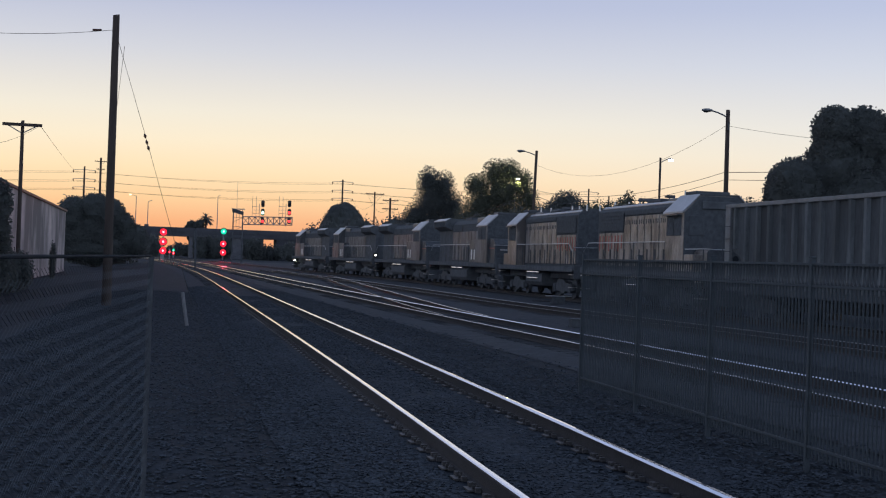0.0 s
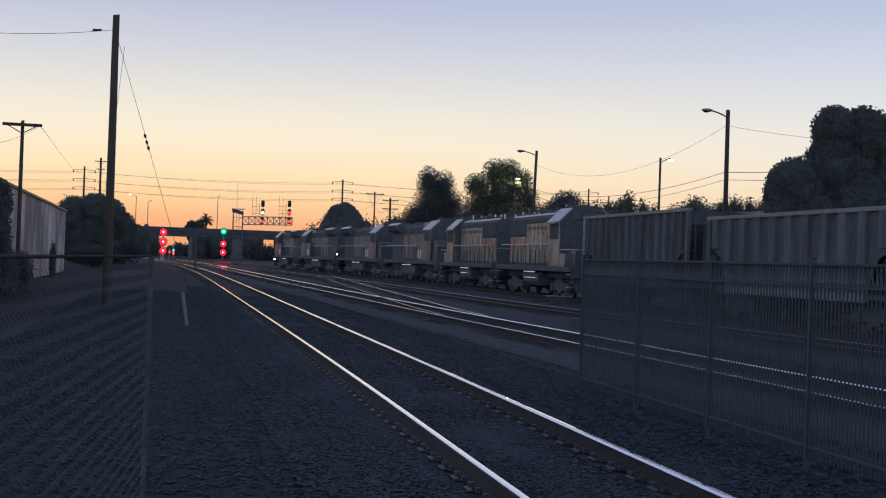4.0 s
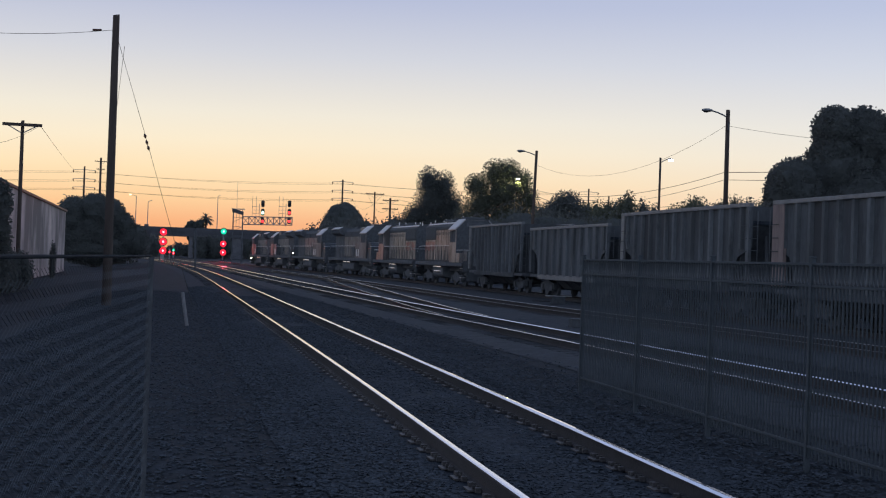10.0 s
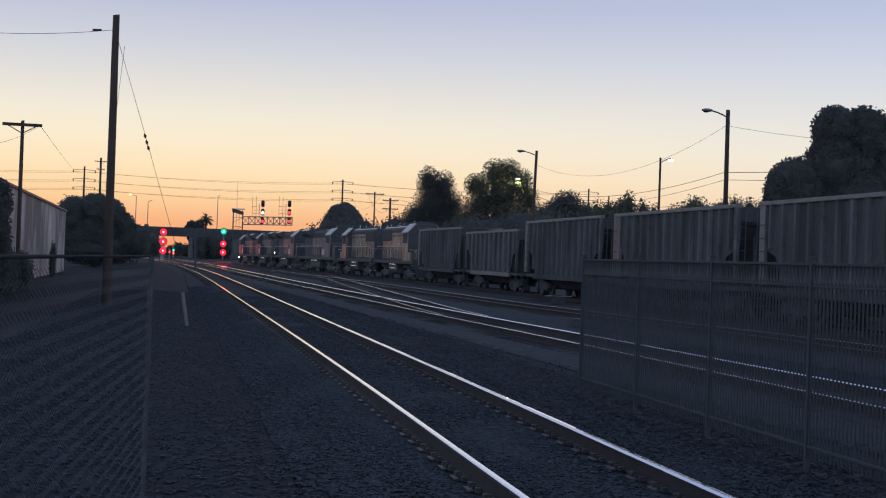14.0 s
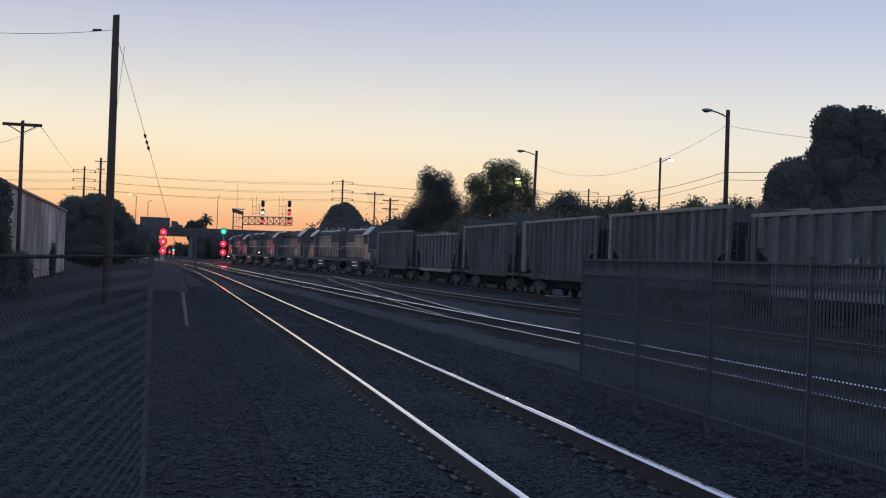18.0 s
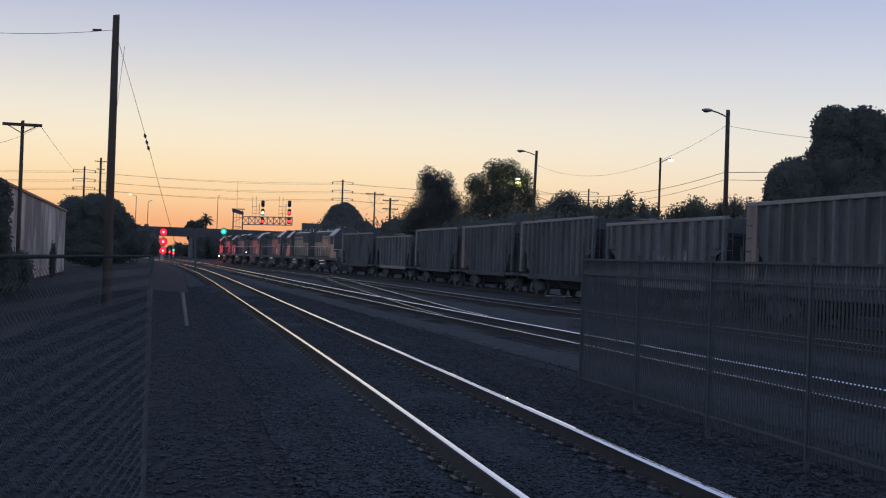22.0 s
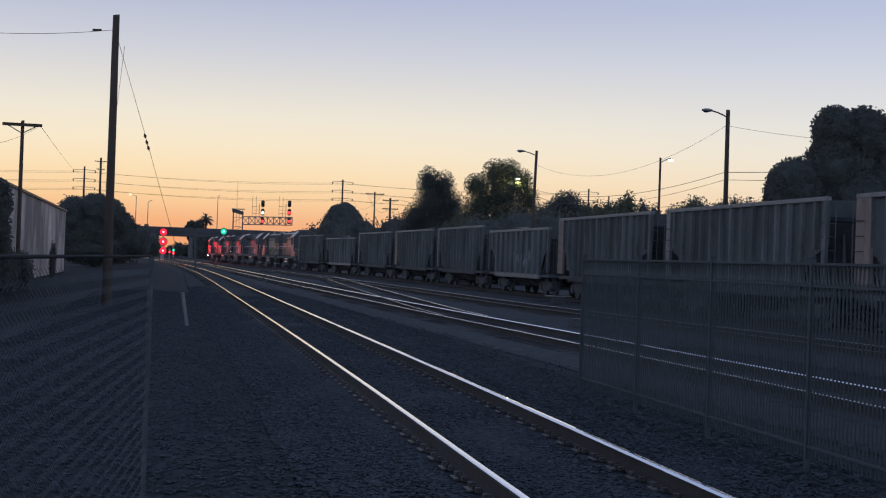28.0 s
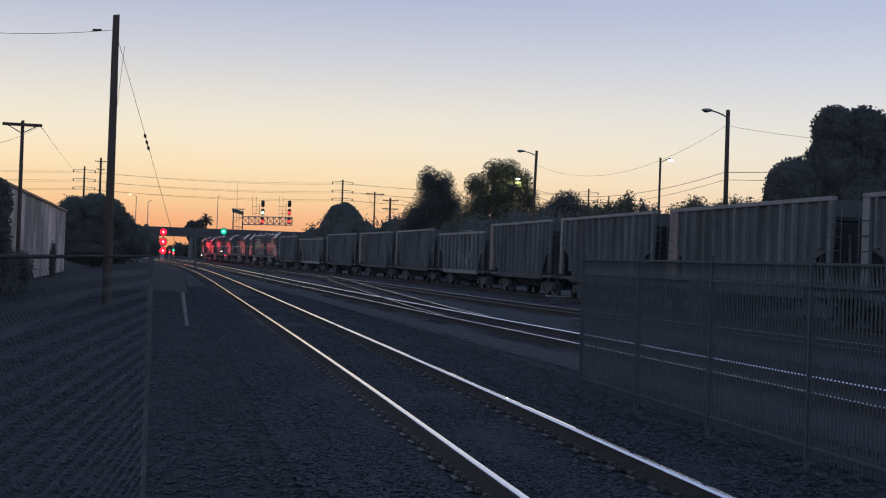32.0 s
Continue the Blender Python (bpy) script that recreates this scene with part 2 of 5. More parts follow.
def line_tube(points, r, n=5):
    """A thin tube along points."""
    bm = B()
    rings = []
    for i, p in enumerate(points):
        p = Vector(p)
        d = (Vector(points[min(i + 1, len(points) - 1)]) - Vector(points[max(i - 1, 0)])).normalized()
        side = d.cross(Vector((0, 0, 1)))
        side = side.normalized() if side.length > 1e-4 else Vector((1, 0, 0))
        up = side.cross(d)
        rings.append([bm.verts.new(p + r * (math.cos(k * 2 * math.pi / n) * side + math.sin(k * 2 * math.pi / n) * up)) for k in range(n)])
    for u, v in zip(rings, rings[1:]):
        for k in range(n):
            bm.faces.new((u[k], u[(k + 1) % n], v[(k + 1) % n], v[k]))
    return bm


def sag(a, b, drop, n=16):
    a, b = Vector(a), Vector(b)
    return [a.lerp(b, i / n) - Vector((0, 0, 4 * drop * (i / n) * (1 - i / n))) for i in range(n + 1)]


def cable(a, b, drop, r, label, n=16):
    return solid("overhead_wire", line_tube(sag(a, b, drop, n), r), DARKWIRE, label, "wire")


# ---- the plan of the tracks ----
def freight_line(x0):
    """The freight track's centre line: straight, a bend to the left, a bend back, straight."""
    pts, x, y, th, s = [], x0, -160.0, 0.0, -160.0
    while s < 640:
        pts.append((s, x, y, th))
        if 79.5 < s < 143.6:
            th += 1.0 / 609
        elif 143.6 <= s < 168.5:
            th -= 1.0 / 575
        x -= math.sin(th)
        y += math.cos(th)
        s += 1.0
    return pts


FREIGHT = freight_line(21.4)
F_S = np.array([p[0] for p in FREIGHT])
F_X = np.array([p[1] for p in FREIGHT])
F_Y = np.array([p[2] for p in FREIGHT])


def on_freight(s):
    return float(np.interp(s, F_S, F_X)), float(np.interp(s, F_S, F_Y))


def travelled(t):
    """Metres that the train has run since the start; it slows a little."""
    return 4.255 * t - 0.00927 * t * t


def smooth_line(knots, y0, y1, step):
    ys = np.arange(y0, y1 + 0.01, step)
    ky, kx = [k[1] for k in knots], [k[0] for k in knots]
    xs = np.interp(ys, ky, kx)
    return list(zip(xs, ys))


def rail_mesh(line, name, head, worn=0):
    """A flat-bottomed rail: foot, web and a rounded head, swept along the line (x, y)."""
    right, left = [(0.033, 0.1675), (0.026, 0.1697)], [(-0.022, 0.1694), (-0.033, 0.1685)]
    if worn:
        # gauge corner worn to a polished bevel
        left = [(-0.018, 0.1692), (-0.030, 0.163)] if worn == 1 else [(-0.012, 0.1692), (-0.036, 0.152)]
    prof = [(-0.07, 0.0), (0.07, 0.0), (0.07, 0.012), (0.012, 0.03), (0.012, 0.125), (0.036, 0.135), (0.037, 0.163)] + right + [(0.0, RAIL_TOP)] + left + [(-0.037, 0.150), (-0.036, 0.135), (-0.012, 0.125), (-0.012, 0.03), (-0.07, 0.012)]
    bm = B()
    rings = []
    for i, (x, y) in enumerate(line):
        a, b = line[max(i - 1, 0)], line[min(i + 1, len(line) - 1)]
        d = Vector((b[0] - a[0], b[1] - a[1])).normalized()
        rings.append([bm.verts.new((x + d.y * u, y - d.x * u, z)) for u, z in prof])
    n = len(prof)
    for u, v in zip(rings, rings[1:]):
        for k in range(n):
            f = bm.faces.new((u[k], u[(k + 1) % n], v[(k + 1) % n], v[k]))
            f.material_index = 1 if k in (8, 9) or (worn and k == 10) else 0
    bm.faces.new(rings[0])
    bm.faces.new(rings[-1])
    return finish(bm, name, [RAILSIDE, head])


def bed_mesh(line, half, top, bottom, stone):
    """A low bank of ballast under a track."""
    bm = B()
    rings = []
    rnd = random.Random(5)
    for i, (x, y) in enumerate(line):
        a, b = line[max(i - 1, 0)], line[min(i + 1, len(line) - 1)]
        d = Vector((b[0] - a[0], b[1] - a[1])).normalized()
        row = []
        for u, z in ((-half - 0.55, bottom), (-half, top), (-half * 0.5, top + 0.012), (0, top + 0.016), (half * 0.5, top + 0.012), (half, top), (half + 0.55, bottom)):
            u += rnd.uniform(-0.06, 0.06)
            row.append(bm.verts.new((x + d.y * u, y - d.x * u, z + rnd.uniform(-0.012, 0.008))))
        rings.append(row)
    for u, v in zip(rings, rings[1:]):
        for k in range(6):
            bm.faces.new((u[k], u[k + 1], v[k + 1], v[k]))
    return finish(bm, "ballast", stone)


GAUGE = 1.505


def offset(line, d):
    out = []
    for i, (x, y) in enumerate(line):
        a, b = line[max(i - 1, 0)], line[min(i + 1, len(line) - 1)]
        v = Vector((b[0] - a[0], b[1] - a[1])).normalized()
        out.append((x + v.y * d, y - v.x * d))
    return out


def ties_mesh(line, spacing, y0, y1):
    """Far sleepers in one mesh."""
    verts, faces = [], []
    total, acc = 0.0, 0.0
    for (xa, ya), (xb, yb) in zip(line, line[1:]):
        seg = math.hypot(xb - xa, yb - ya)
        while acc < seg:
            k = acc / seg
            x, y = xa + (xb - xa) * k, ya + (yb - ya) * k
            if y0 <= y <= y1:
                dx, dy = (xb - xa) / seg, (yb - ya) / seg
                o = len(verts)
                for z in (-0.12, -0.002):
                    for u, v in ((-1.28, -0.11), (1.28, -0.11), (1.28, 0.11), (-1.28, 0.11)):
                        verts.append((x + dy * u + dx * v, y - dx * u + dy * v, z))
                faces += [tuple(o + i for i in q) for q in ((4, 5, 6, 7), (0, 1, 5, 4), (1, 2, 6, 5), (2, 3, 7, 6), (3, 0, 4, 7))]
            acc += spacing
        acc -= seg
    me = bpy.data.meshes.new("sleepers")
    me.from_pydata(verts, [], faces)
    me.materials.append(TIE)
    return me


def track(name, centre, label, head, left=None, right=None, ties=(-40, 260), half=1.7, head_l=None, stone=None):
    tr = thing(name, pose(0, 0, 0), label, "railway track", kind="structure")
    for hd, line, worn in ((head_l or head, left or offset(centre, -GAUGE / 2), 1 if left or head_l else 0), (head, right or offset(centre, GAUGE / 2), 2 if head_l or right else 1)):
        ob = new("rail", rail_mesh(line, "rail", hd, worn))
        ob.parent = tr
    ob = new("ballast", bed_mesh(centre, half, -0.012, -0.075, stone or BALLAST))
    ob.parent = tr
    ob = new("sleepers", ties_mesh(centre, 0.55, *ties))
    ob.parent = tr
    tagged(ob, kind="stuff")
    return tr


# ground: one sheet to the horizon, with soft unevenness near the camera
def ground():
    xs = [-3000, -900, -300, -120, -60, -30] + list(np.arange(-20, 40.1, 1.5)) + [60, 90, 150, 300, 900, 3000]
    ys = [-3000, -600, -150, -40, -10] + list(np.arange(0, 60.1, 1.5)) + [70, 85, 100, 130, 170, 220, 300, 450, 700, 1200, 3500]
    bm = B()
    grid = []
    for y in ys:
        row = []
        for x in xs:
            near = -20 <= x <= 40 and 0 <= y <= 60
            h = -0.07 + (0.012 * noise.noise((x * 0.4, y * 0.4, 0)) if near else 0)
            row.append(bm.verts.new((x, y, h - (0.02 if near else 0))))
        grid.append(row)
    for a, b in zip(grid, grid[1:]):
        for k in range(len(xs) - 1):
            bm.faces.new((a[k], a[k + 1], b[k + 1], b[k]))
    return solid("ground", bm, DIRT, "dry dark dirt and gravel ground of a rail yard", "ground", kind="structure", smooth=True)


ground()


def apron(x0, x1, y0, y1, seed, label):
    """An added gravel sheet with ragged edges on the dirt, paler to imitate haze."""
    rnd = random.Random(seed)
    bm = B()
    rows = []
    y = y0
    while y < y1:
        a, b = x0 + rnd.uniform(-0.35, 0.35), x1 + rnd.uniform(-0.5, 0.5)
        rows.append([bm.verts.new((a + (b - a) * k, y + rnd.uniform(-0.3, 0.3), (-0.09 if k in (0, 1) else -0.052) + rnd.uniform(-0.004, 0.004))) for k in (0, 0.04, 0.35, 0.65, 0.96, 1)])
        y += 1.5 if y < 80 else 6.0
    for u, v in zip(rows, rows[1:]):
        for k in range(5):
            bm.faces.new((u[k], u[k + 1], v[k + 1], v[k]))
    return solid("haze_gravel_sheet", bm, YARDBED, label, "gravel", kind="structure", smooth=True)


apron(8.6, 40.0, 31.0, 330.0, 51, "added gravel sheet between the yard tracks, haze in its pale colour")


# the near main track, bending away to the left far off
NEAR_L = [(2.58, -30), (2.60, 8), (2.63, 10.8), (2.68, 14.5), (2.72, 20), (2.755, 30), (2.76, 45), (2.76, 85), (2.62, 110), (2.2, 140), (1.35, 175), (0.2, 205), (-1.2, 235), (-4.5, 290), (-10, 360), (-19, 460), (-30, 560)]
NEAR_R = [(4.21, -30), (4.215, 9), (4.23, 12), (4.275, 16), (4.28, 25), (4.275, 45), (4.27, 85), (4.13, 110), (3.71, 140), (2.86, 175), (1.71, 205), (0.31, 235), (-3.0, 290), (-8.5, 360), (-17.5, 460), (-28.5, 560)]
NL, NR = smooth_line(NEAR_L, -30, 560, 2.0), smooth_line(NEAR_R, -30, 560, 2.0)


def soften(line, k=4):
    for _ in range(k):
        line = [line[0]] + [((a[0] + 2 * b[0] + c[0]) / 4, b[1]) for a, b, c in zip(line, line[1:], line[2:])] + [line[-1]]
    return line


NL, NR = soften(NL), soften(NR)
NC = [((a[0] + b[0]) / 2, a[1]) for a, b in zip(NL, NR)]
track_near = track("railway_track", NC, "main line track with two polished shining rails", RAILHEAD, NL, NR, ties=(62, 260))
SECOND = soften(smooth_line([(10.3, -30), (9.95, 17), (9.6, 30), (9.15, 42), (8.75, 57), (8.2, 78), (7.85, 95), (7.35, 120), (6.7, 160), (5.4, 210), (3.0, 270), (-2.5, 360), (-20, 560)], -30, 560, 2.0))
track("railway_track", SECOND, "second main track with shining rails behind the iron fence", RAILHEAD, ties=(-10, 220), head_l=RAILHEAD_WORN, stone=YARDBED)
THIRD = soften(smooth_line([(17.0, -30), (16.5, 28), (15.9, 36), (15.05, 46), (14.5, 56), (14.3, 66), (14.1, 80), (13.7, 95), (12.6, 120), (11.0, 150)], -30, 150, 2.0))
track("railway_track", THIRD, "yard track with dull rails in front of the train", RAILHEAD_RUSTY, ties=(0, 150), half=2.4, stone=YARDBED)
CROSS = soften(smooth_line([(9.35, 41), (9.5, 47), (10.3, 60), (11.0, 72), (12.0, 88), (13.3, 105), (14.2, 125)], 41, 125, 2.0))
track("turnout_track", CROSS, "crossover rails joining two tracks at a turnout", RAILHEAD_DULL, ties=(41, 125), half=1.5, stone=YARDBED)
FREIGHT_XY = [(p[1], p[2]) for p in FREIGHT if p[0] % 4 < 0.5]
track("railway_track", FREIGHT_XY, "freight track under the moving train", RAILHEAD_DIM, ties=(-20, 260), half=2.6, stone=YARDBED)


# ---- the train ----
MOVING = []


def bogie(parent, y, axles, spread, radius=0.48, gauge=1.435):
    """A truck: side frames, springs, wheelsets."""
    bm = B()
    for sx in (-1, 1):
        x = sx * 0.98
        n = spread * (axles - 1) / 2
        side_prism(bm, [(-n - 0.45, 0.42), (-n - 0.3, 0.72), (-0.5, 0.78), (-0.3, 0.95), (0.3, 0.95), (0.5, 0.78), (n + 0.3, 0.72), (n + 0.45, 0.42), (n, 0.36), (0.45, 0.34), (0.25, 0.22), (-0.25, 0.22), (-0.45, 0.34), (-n, 0.36)], x - 0.09, x + 0.09)
        for k in range(axles):
            yy = (k - (axles - 1) / 2) * spread
            box(bm, x - 0.16, x + 0.16, yy - 0.19, yy + 0.19, 0.28, 0.66, 0.03)
        for dy in (-0.13, 0.13):
            rod(bm, (x, dy, 0.42), (x, dy, 0.74), 0.1, n=10)
    box(bm, -0.9, 0.9, -0.3, 0.3, 0.5, 0.85)
    for v in bm.verts:
        v.co.y += y
    tk = part("truck", bm, DARKMETAL, parent, "black grimy truck frame")
    for k in range(axles):
        yy = y + (k - (axles - 1) / 2) * spread
        bm = B()
        for sx in (-1, 1):
            rod(bm, (sx * (gauge / 2 - 0.01), yy, radius), (sx * (gauge / 2 + 0.12), yy, radius), radius, n=24)
            rod(bm, (sx * (gauge / 2 - 0.04), yy, radius), (sx * (gauge / 2 - 0.01), yy, radius), radius + 0.028, n=24)
            rod(bm, (sx * 0.8, yy, radius), (sx * 1.03, yy, radius), 0.11, n=12)
        rod(bm, (-0.72, yy, radius), (0.72, yy, radius), 0.09, n=10)
        part("wheelset", bm, UNDERGREY, tk)


def coupler(parent, y, d):
    bm = B()
    box(bm, -0.12, 0.12, min(y, y + d * 0.55), max(y, y + d * 0.55), 0.76, 0.98, 0.02)
    box(bm, -0.2, 0.2, min(y + d * 0.5, y + d * 0.72), max(y + d * 0.5, y + d * 0.72), 0.7, 1.04, 0.05)
    part("coupler", bm, DARKMETAL, parent)


def rail_fence(parent, pts, posts, r=0.02):
    """Loco handrail: a tube along pts with uprights down to the walkway."""
    bm = line_tube(pts, r, 6)
    part("handrail", bm, STEELBRIGHT, parent, "pale worn handrail")
    for x, y, z0, z1 in posts:
        bm = B()
        rod(bm, (x, y, z0), (x, y, z1), r * 0.9, n=6)
        part("stanchion", bm, DARKMETAL, parent)


def window(parent, m, w, h, depth=0.05, name="window", pale=True):
    """A framed cab window; m places it, its face looks along local -x."""
    bm = B()
    box(bm, -depth / 2, depth / 2, -w / 2 - 0.05, w / 2 + 0.05, -h / 2 - 0.05, h / 2 + 0.05, 0.01)
    for v in bm.verts:
        v.co = m @ v.co
    fr = part(name, bm, UNDERGREY if pale else DARKMETAL, parent, "window with a grey metal frame" if pale else "")
    bm = B()
    box(bm, -depth / 2 - 0.006, depth / 2 + 0.006, -w / 2, w / 2, -h / 2, h / 2)
    for v in bm.verts:
        v.co = m @ v.co
    part("pane", bm, GRILLE, fr, "dark glass pane")


def steps(parent, x, y, top, n=4):
    for k in range(n):
        z = top - 0.32 * (k + 1)
        bm = B()
        box(bm, x - 0.14, x + 0.14, y - 0.32, y + 0.32, z - 0.02, z + 0.02)
        part("step", bm, STEELBRIGHT if k % 2 == 0 else UNDERGREY, parent)


def raise_upper(lo, floor, k):
    """Stretch the body above the walkway to its true height."""
    for ob in lo.children_recursive:
        for v in ob.data.vertices:
            if v.co.z > floor:
                v.co.z = floor + (v.co.z - floor) * k


def loco_small(label):
    """A four-axle road switcher, cab towards +y; rail top at z 0."""
    L = 15.2
    h = L / 2
    lo = thing("locomotive", pose(0, 0, 0), label, "locomotive", "locomotives of the train")
    bm = B()
    box(bm, -1.5, 1.5, -h, h, 1.42, 1.62, 0.02)
    box(bm, -0.9, 0.9, -h + 0.6, h - 0.6, 1.0, 1.42)
    part("frame", bm, UNDERGREY, lo)
    bm = B()
    for sx in (-1, 1):
        box(bm, sx * 1.515 - 0.012, sx * 1.515 + 0.012, -h + 0.05, h - 0.05, 1.36, 1.60)
    part("side_sill", bm, UNDERGREY, lo)
    # long hood
    hy0, hy1 = -h + 1.0, h - 4.0
    bm = B()
    prism(bm, [(-0.95, 1.62), (0.95, 1.62), (0.95, 3.98), (0.72, 4.16), (-0.72, 4.16), (-0.95, 3.98)], hy0, hy1)
    part("hood", bm, GRILLE, lo, "dark hood body between yellow doors")
    bm = B()
    prism(bm, [(-0.97, 3.93), (-0.97, 4.0), (-0.72, 4.2), (0.72, 4.2), (0.97, 4.0), (0.97, 3.93)], hy0 - 0.02, hy1 + 0.02)
    part("hood_roof", bm, GRILLE, lo, "sooty dark hood roof")
    # hood doors, with latches and louvres
    n = 11
    w = (hy1 - hy0 - 0.5) / n
    for sx in (-1, 1):
        for k in range(n):
            y0 = hy0 + 0.25 + k * w
            tall = k < n * 0.62
            top = 3.1 if k < 4 else 3.75
            bm = B()
            box(bm, sx * 0.965 - 0.02, sx * 0.965 + 0.02, y0 + 0.045, y0 + w - 0.045, 1.75, top, 0.012)
            for q in range(3):
                box(bm, sx * 0.992 - 0.012, sx * 0.992 + 0.012, y0 + w - 0.14, y0 + w - 0.08, 2.0 + q * 0.6, 2.12 + q * 0.6)
            part("hood_door", bm, YELLOW, lo)
            if k >= 4:
                for q in (0.22, 0.55, 0.8):
                    part("vent_slit", box(B(), sx * 0.99 - 0.008, sx * 0.99 + 0.008, y0 + w * q, y0 + w * q + 0.06, 3.42, 3.60), GRILLE, lo)
        bm = B()
        box(bm, sx * 0.975 - 0.03, sx * 0.975 + 0.03, hy0 + 0.3, hy0 + 0.2 + 4 * w, 3.18, 3.92, 0.01)
        part("radiator_intake", bm, GRILLE, lo, "dark radiator intake screen")
        for q in range(5):
            part("louvre", box(B(), sx * 1.012 - 0.012, sx * 1.012 + 0.012, hy0 + 0.32, hy0 + 0.18 + 4 * w, 3.24 + q * 0.14, 3.29 + q * 0.14), GRILLE, lo)
        for q in range(8):
            part("red_marking", box(B(), sx * 0.99 - 0.006, sx * 0.99 + 0.006, hy0 + 0.33 + q * w / 2, hy0 + 0.45 + q * w / 2, 2.35 + 0.1 * (q % 3 == 1), 3.0), REDSTRIPE, lo, "faded red painted bar")
        for k in range(9):
            part("door_slot", box(B(), sx * 0.992 - 0.012, sx * 0.992 + 0.012, hy0 + 0.9 + 0.98 * k, hy0 + 1.02 + 0.98 * k, 1.76, 2.42), GRILLE, lo, "dark slot between doors")
        bm = B()
        box(bm, sx * 0.98 - 0.02, sx * 0.98 + 0.02, hy0 + 4.4 * w, hy1 - 0.35, 3.80, 3.97, 0.01)
        part("dynamic_brake_grille", bm, GRILLE, lo)
    # roof gear
    for k, y in enumerate((hy0 + 1.1, hy0 + 2.5)):
        bm = B()
        rod(bm, (0, y, 4.16), (0, y, 4.3), 0.6, n=20)
        rod(bm, (0, y, 4.3), (0, y, 4.33), 0.5, n=20)
        part("radiator_fan", bm, GREYROOF, lo)
    bm = B()
    box(bm, -0.45, 0.45, hy1 - 5.0, hy1 - 3.3, 4.18, 4.42, 0.08)
    part("exhaust_housing", bm, DARKMETAL, lo)
    bm = B()
    box(bm, -0.55, 0.55, hy1 - 2.2, hy1 - 0.5, 4.18, 4.36, 0.06)
    part("roof_box", bm, GREYROOF, lo)
    bm = B()
    rod(bm, (0.25, hy1 - 2.8, 4.18), (0.25, hy1 - 2.8, 4.45), 0.03)
    for q in (-0.12, 0, 0.12):
        rod(bm, (0.25 + q, hy1 - 3.0, 4.47), (0.25 + q, hy1 - 2.6, 4.47), 0.035, 0.07)
    part("horn", bm, DARKMETAL, lo)
    bm = B()
    rod(bm, (0, hy1 - 5.9, 4.16), (0, hy1 - 5.9, 4.40), 0.05, n=8)
    rod(bm, (0, hy1 - 5.9, 4.40), (0, hy1 - 5.9, 4.50), 0.55, 0.5, n=18)
    part("antenna_dome", bm, DARKMETAL, lo)
    # thin pale strips: the bright line along the hood's roof edges
    for sx in (-1, 1):
        bm = B()
        prism(bm, [(sx * 0.70, 4.21), (sx * 0.80, 4.142), (sx * 0.80, 4.175), (sx * 0.70, 4.243)], hy0 + 0.2, hy1 - 0.4)
        part("roof_edge_glint", bm, CABROOF, lo, "roof edge strip with its highlight in the colour")
    # cab
    c0, c1 = h - 4.0, h - 2.05
    bm = B()
    prism(bm, [(-1.48, 1.62), (1.48, 1.62), (1.48, 3.72), (0.8, 4.32), (-0.8, 4.32), (-1.48, 3.72)], c0, c1)
    part("cab", bm, YELLOW, lo, "faded yellow cab")
    bm = B()
    prism(bm, [(-0.83, 4.325), (0.83, 4.325), (0.83, 4.385), (-0.83, 4.385)], c0 - 0.08, c1 + 0.02)
    part("cab_roof", bm, GRILLE, lo, "dark flat cab roof")
    # slopes paler than the flat top, as the sky lights them
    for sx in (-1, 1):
        part("roof_slope", prism(B(), [(sx * 1.56, 3.68), (sx * 1.56, 3.74), (sx * 0.835, 4.38), (sx * 0.835, 4.33)], c0 - 0.1, c1 + 0.02), CABROOF, lo, "sloping roof panel, sky light in its colour")
    part("air_conditioner", box(B(), -0.75, 0.75, c0 + 0.2, c0 + 1.3, 4.37, 4.52, 0.05), DARKMETAL, lo)
    for sx in (-1, 1):
        for y in (c0 + 0.55, c0 + 1.35):
            window(lo, Matrix.Translation((sx * 1.49, y, 3.25)), 0.62, 0.62)
        window(lo, Matrix.Translation((sx * 0.95, c1 + 0.005, 3.25)) @ Matrix.Rotation(radians(90), 4, "Z"), 0.55, 0.6, pale=False)
        bm = B()
        box(bm, sx * 1.60 - 0.10, sx * 1.60 + 0.10, c0 + 0.2, c0 + 1.75, 3.60, 3.64)
        part("sunshade", bm, GREYROOF, lo)
    bm = B()
    box(bm, -0.75, 0.75, c1, c1 + 0.09, 3.85, 4.12, 0.02)
    part("number_board", bm, UNDERGREY, lo, "dark number board")
    # end plates: shade of faces turned from the glow, as dark colour
    part("cab_front", prism(B(), [(-1.46, 1.64), (1.46, 1.64), (1.46, 3.70), (0.79, 4.30), (-0.79, 4.30), (-1.46, 3.70)], c1, c1 + 0.012), GRILLE, lo, "cab front plate with end-face shade in its colour")
    part("nose_front", prism(B(), [(-1.0, 1.62), (1.0, 1.62), (1.0, 2.3), (0.85, 2.45), (-0.85, 2.45), (-1.0, 2.3)], h - 0.75, h - 0.735), GRILLE, lo, "nose front plate with end-face shade in its colour")
    for sx in (-1, 1):
        part("battery_box", box(B(), sx * 1.21 - 0.25, sx * 1.21 + 0.25, c1 + 0.02, c1 + 1.0, 1.62, 2.22, 0.03), YELLOW, lo)
        for y, x, top in ((c0 - 0.9, 0.3, 4.62), (hy0 + 3.6, 0.2, 4.55), (hy0 + 0.6, 0.35, 4.5)):
            part("exhaust_pipe", rod(B(), (sx * x, y, 4.15), (sx * x, y, top), 0.05, 0.04, n=8), STEELBRIGHT, lo)
    # low nose and end platform
    bm = B()
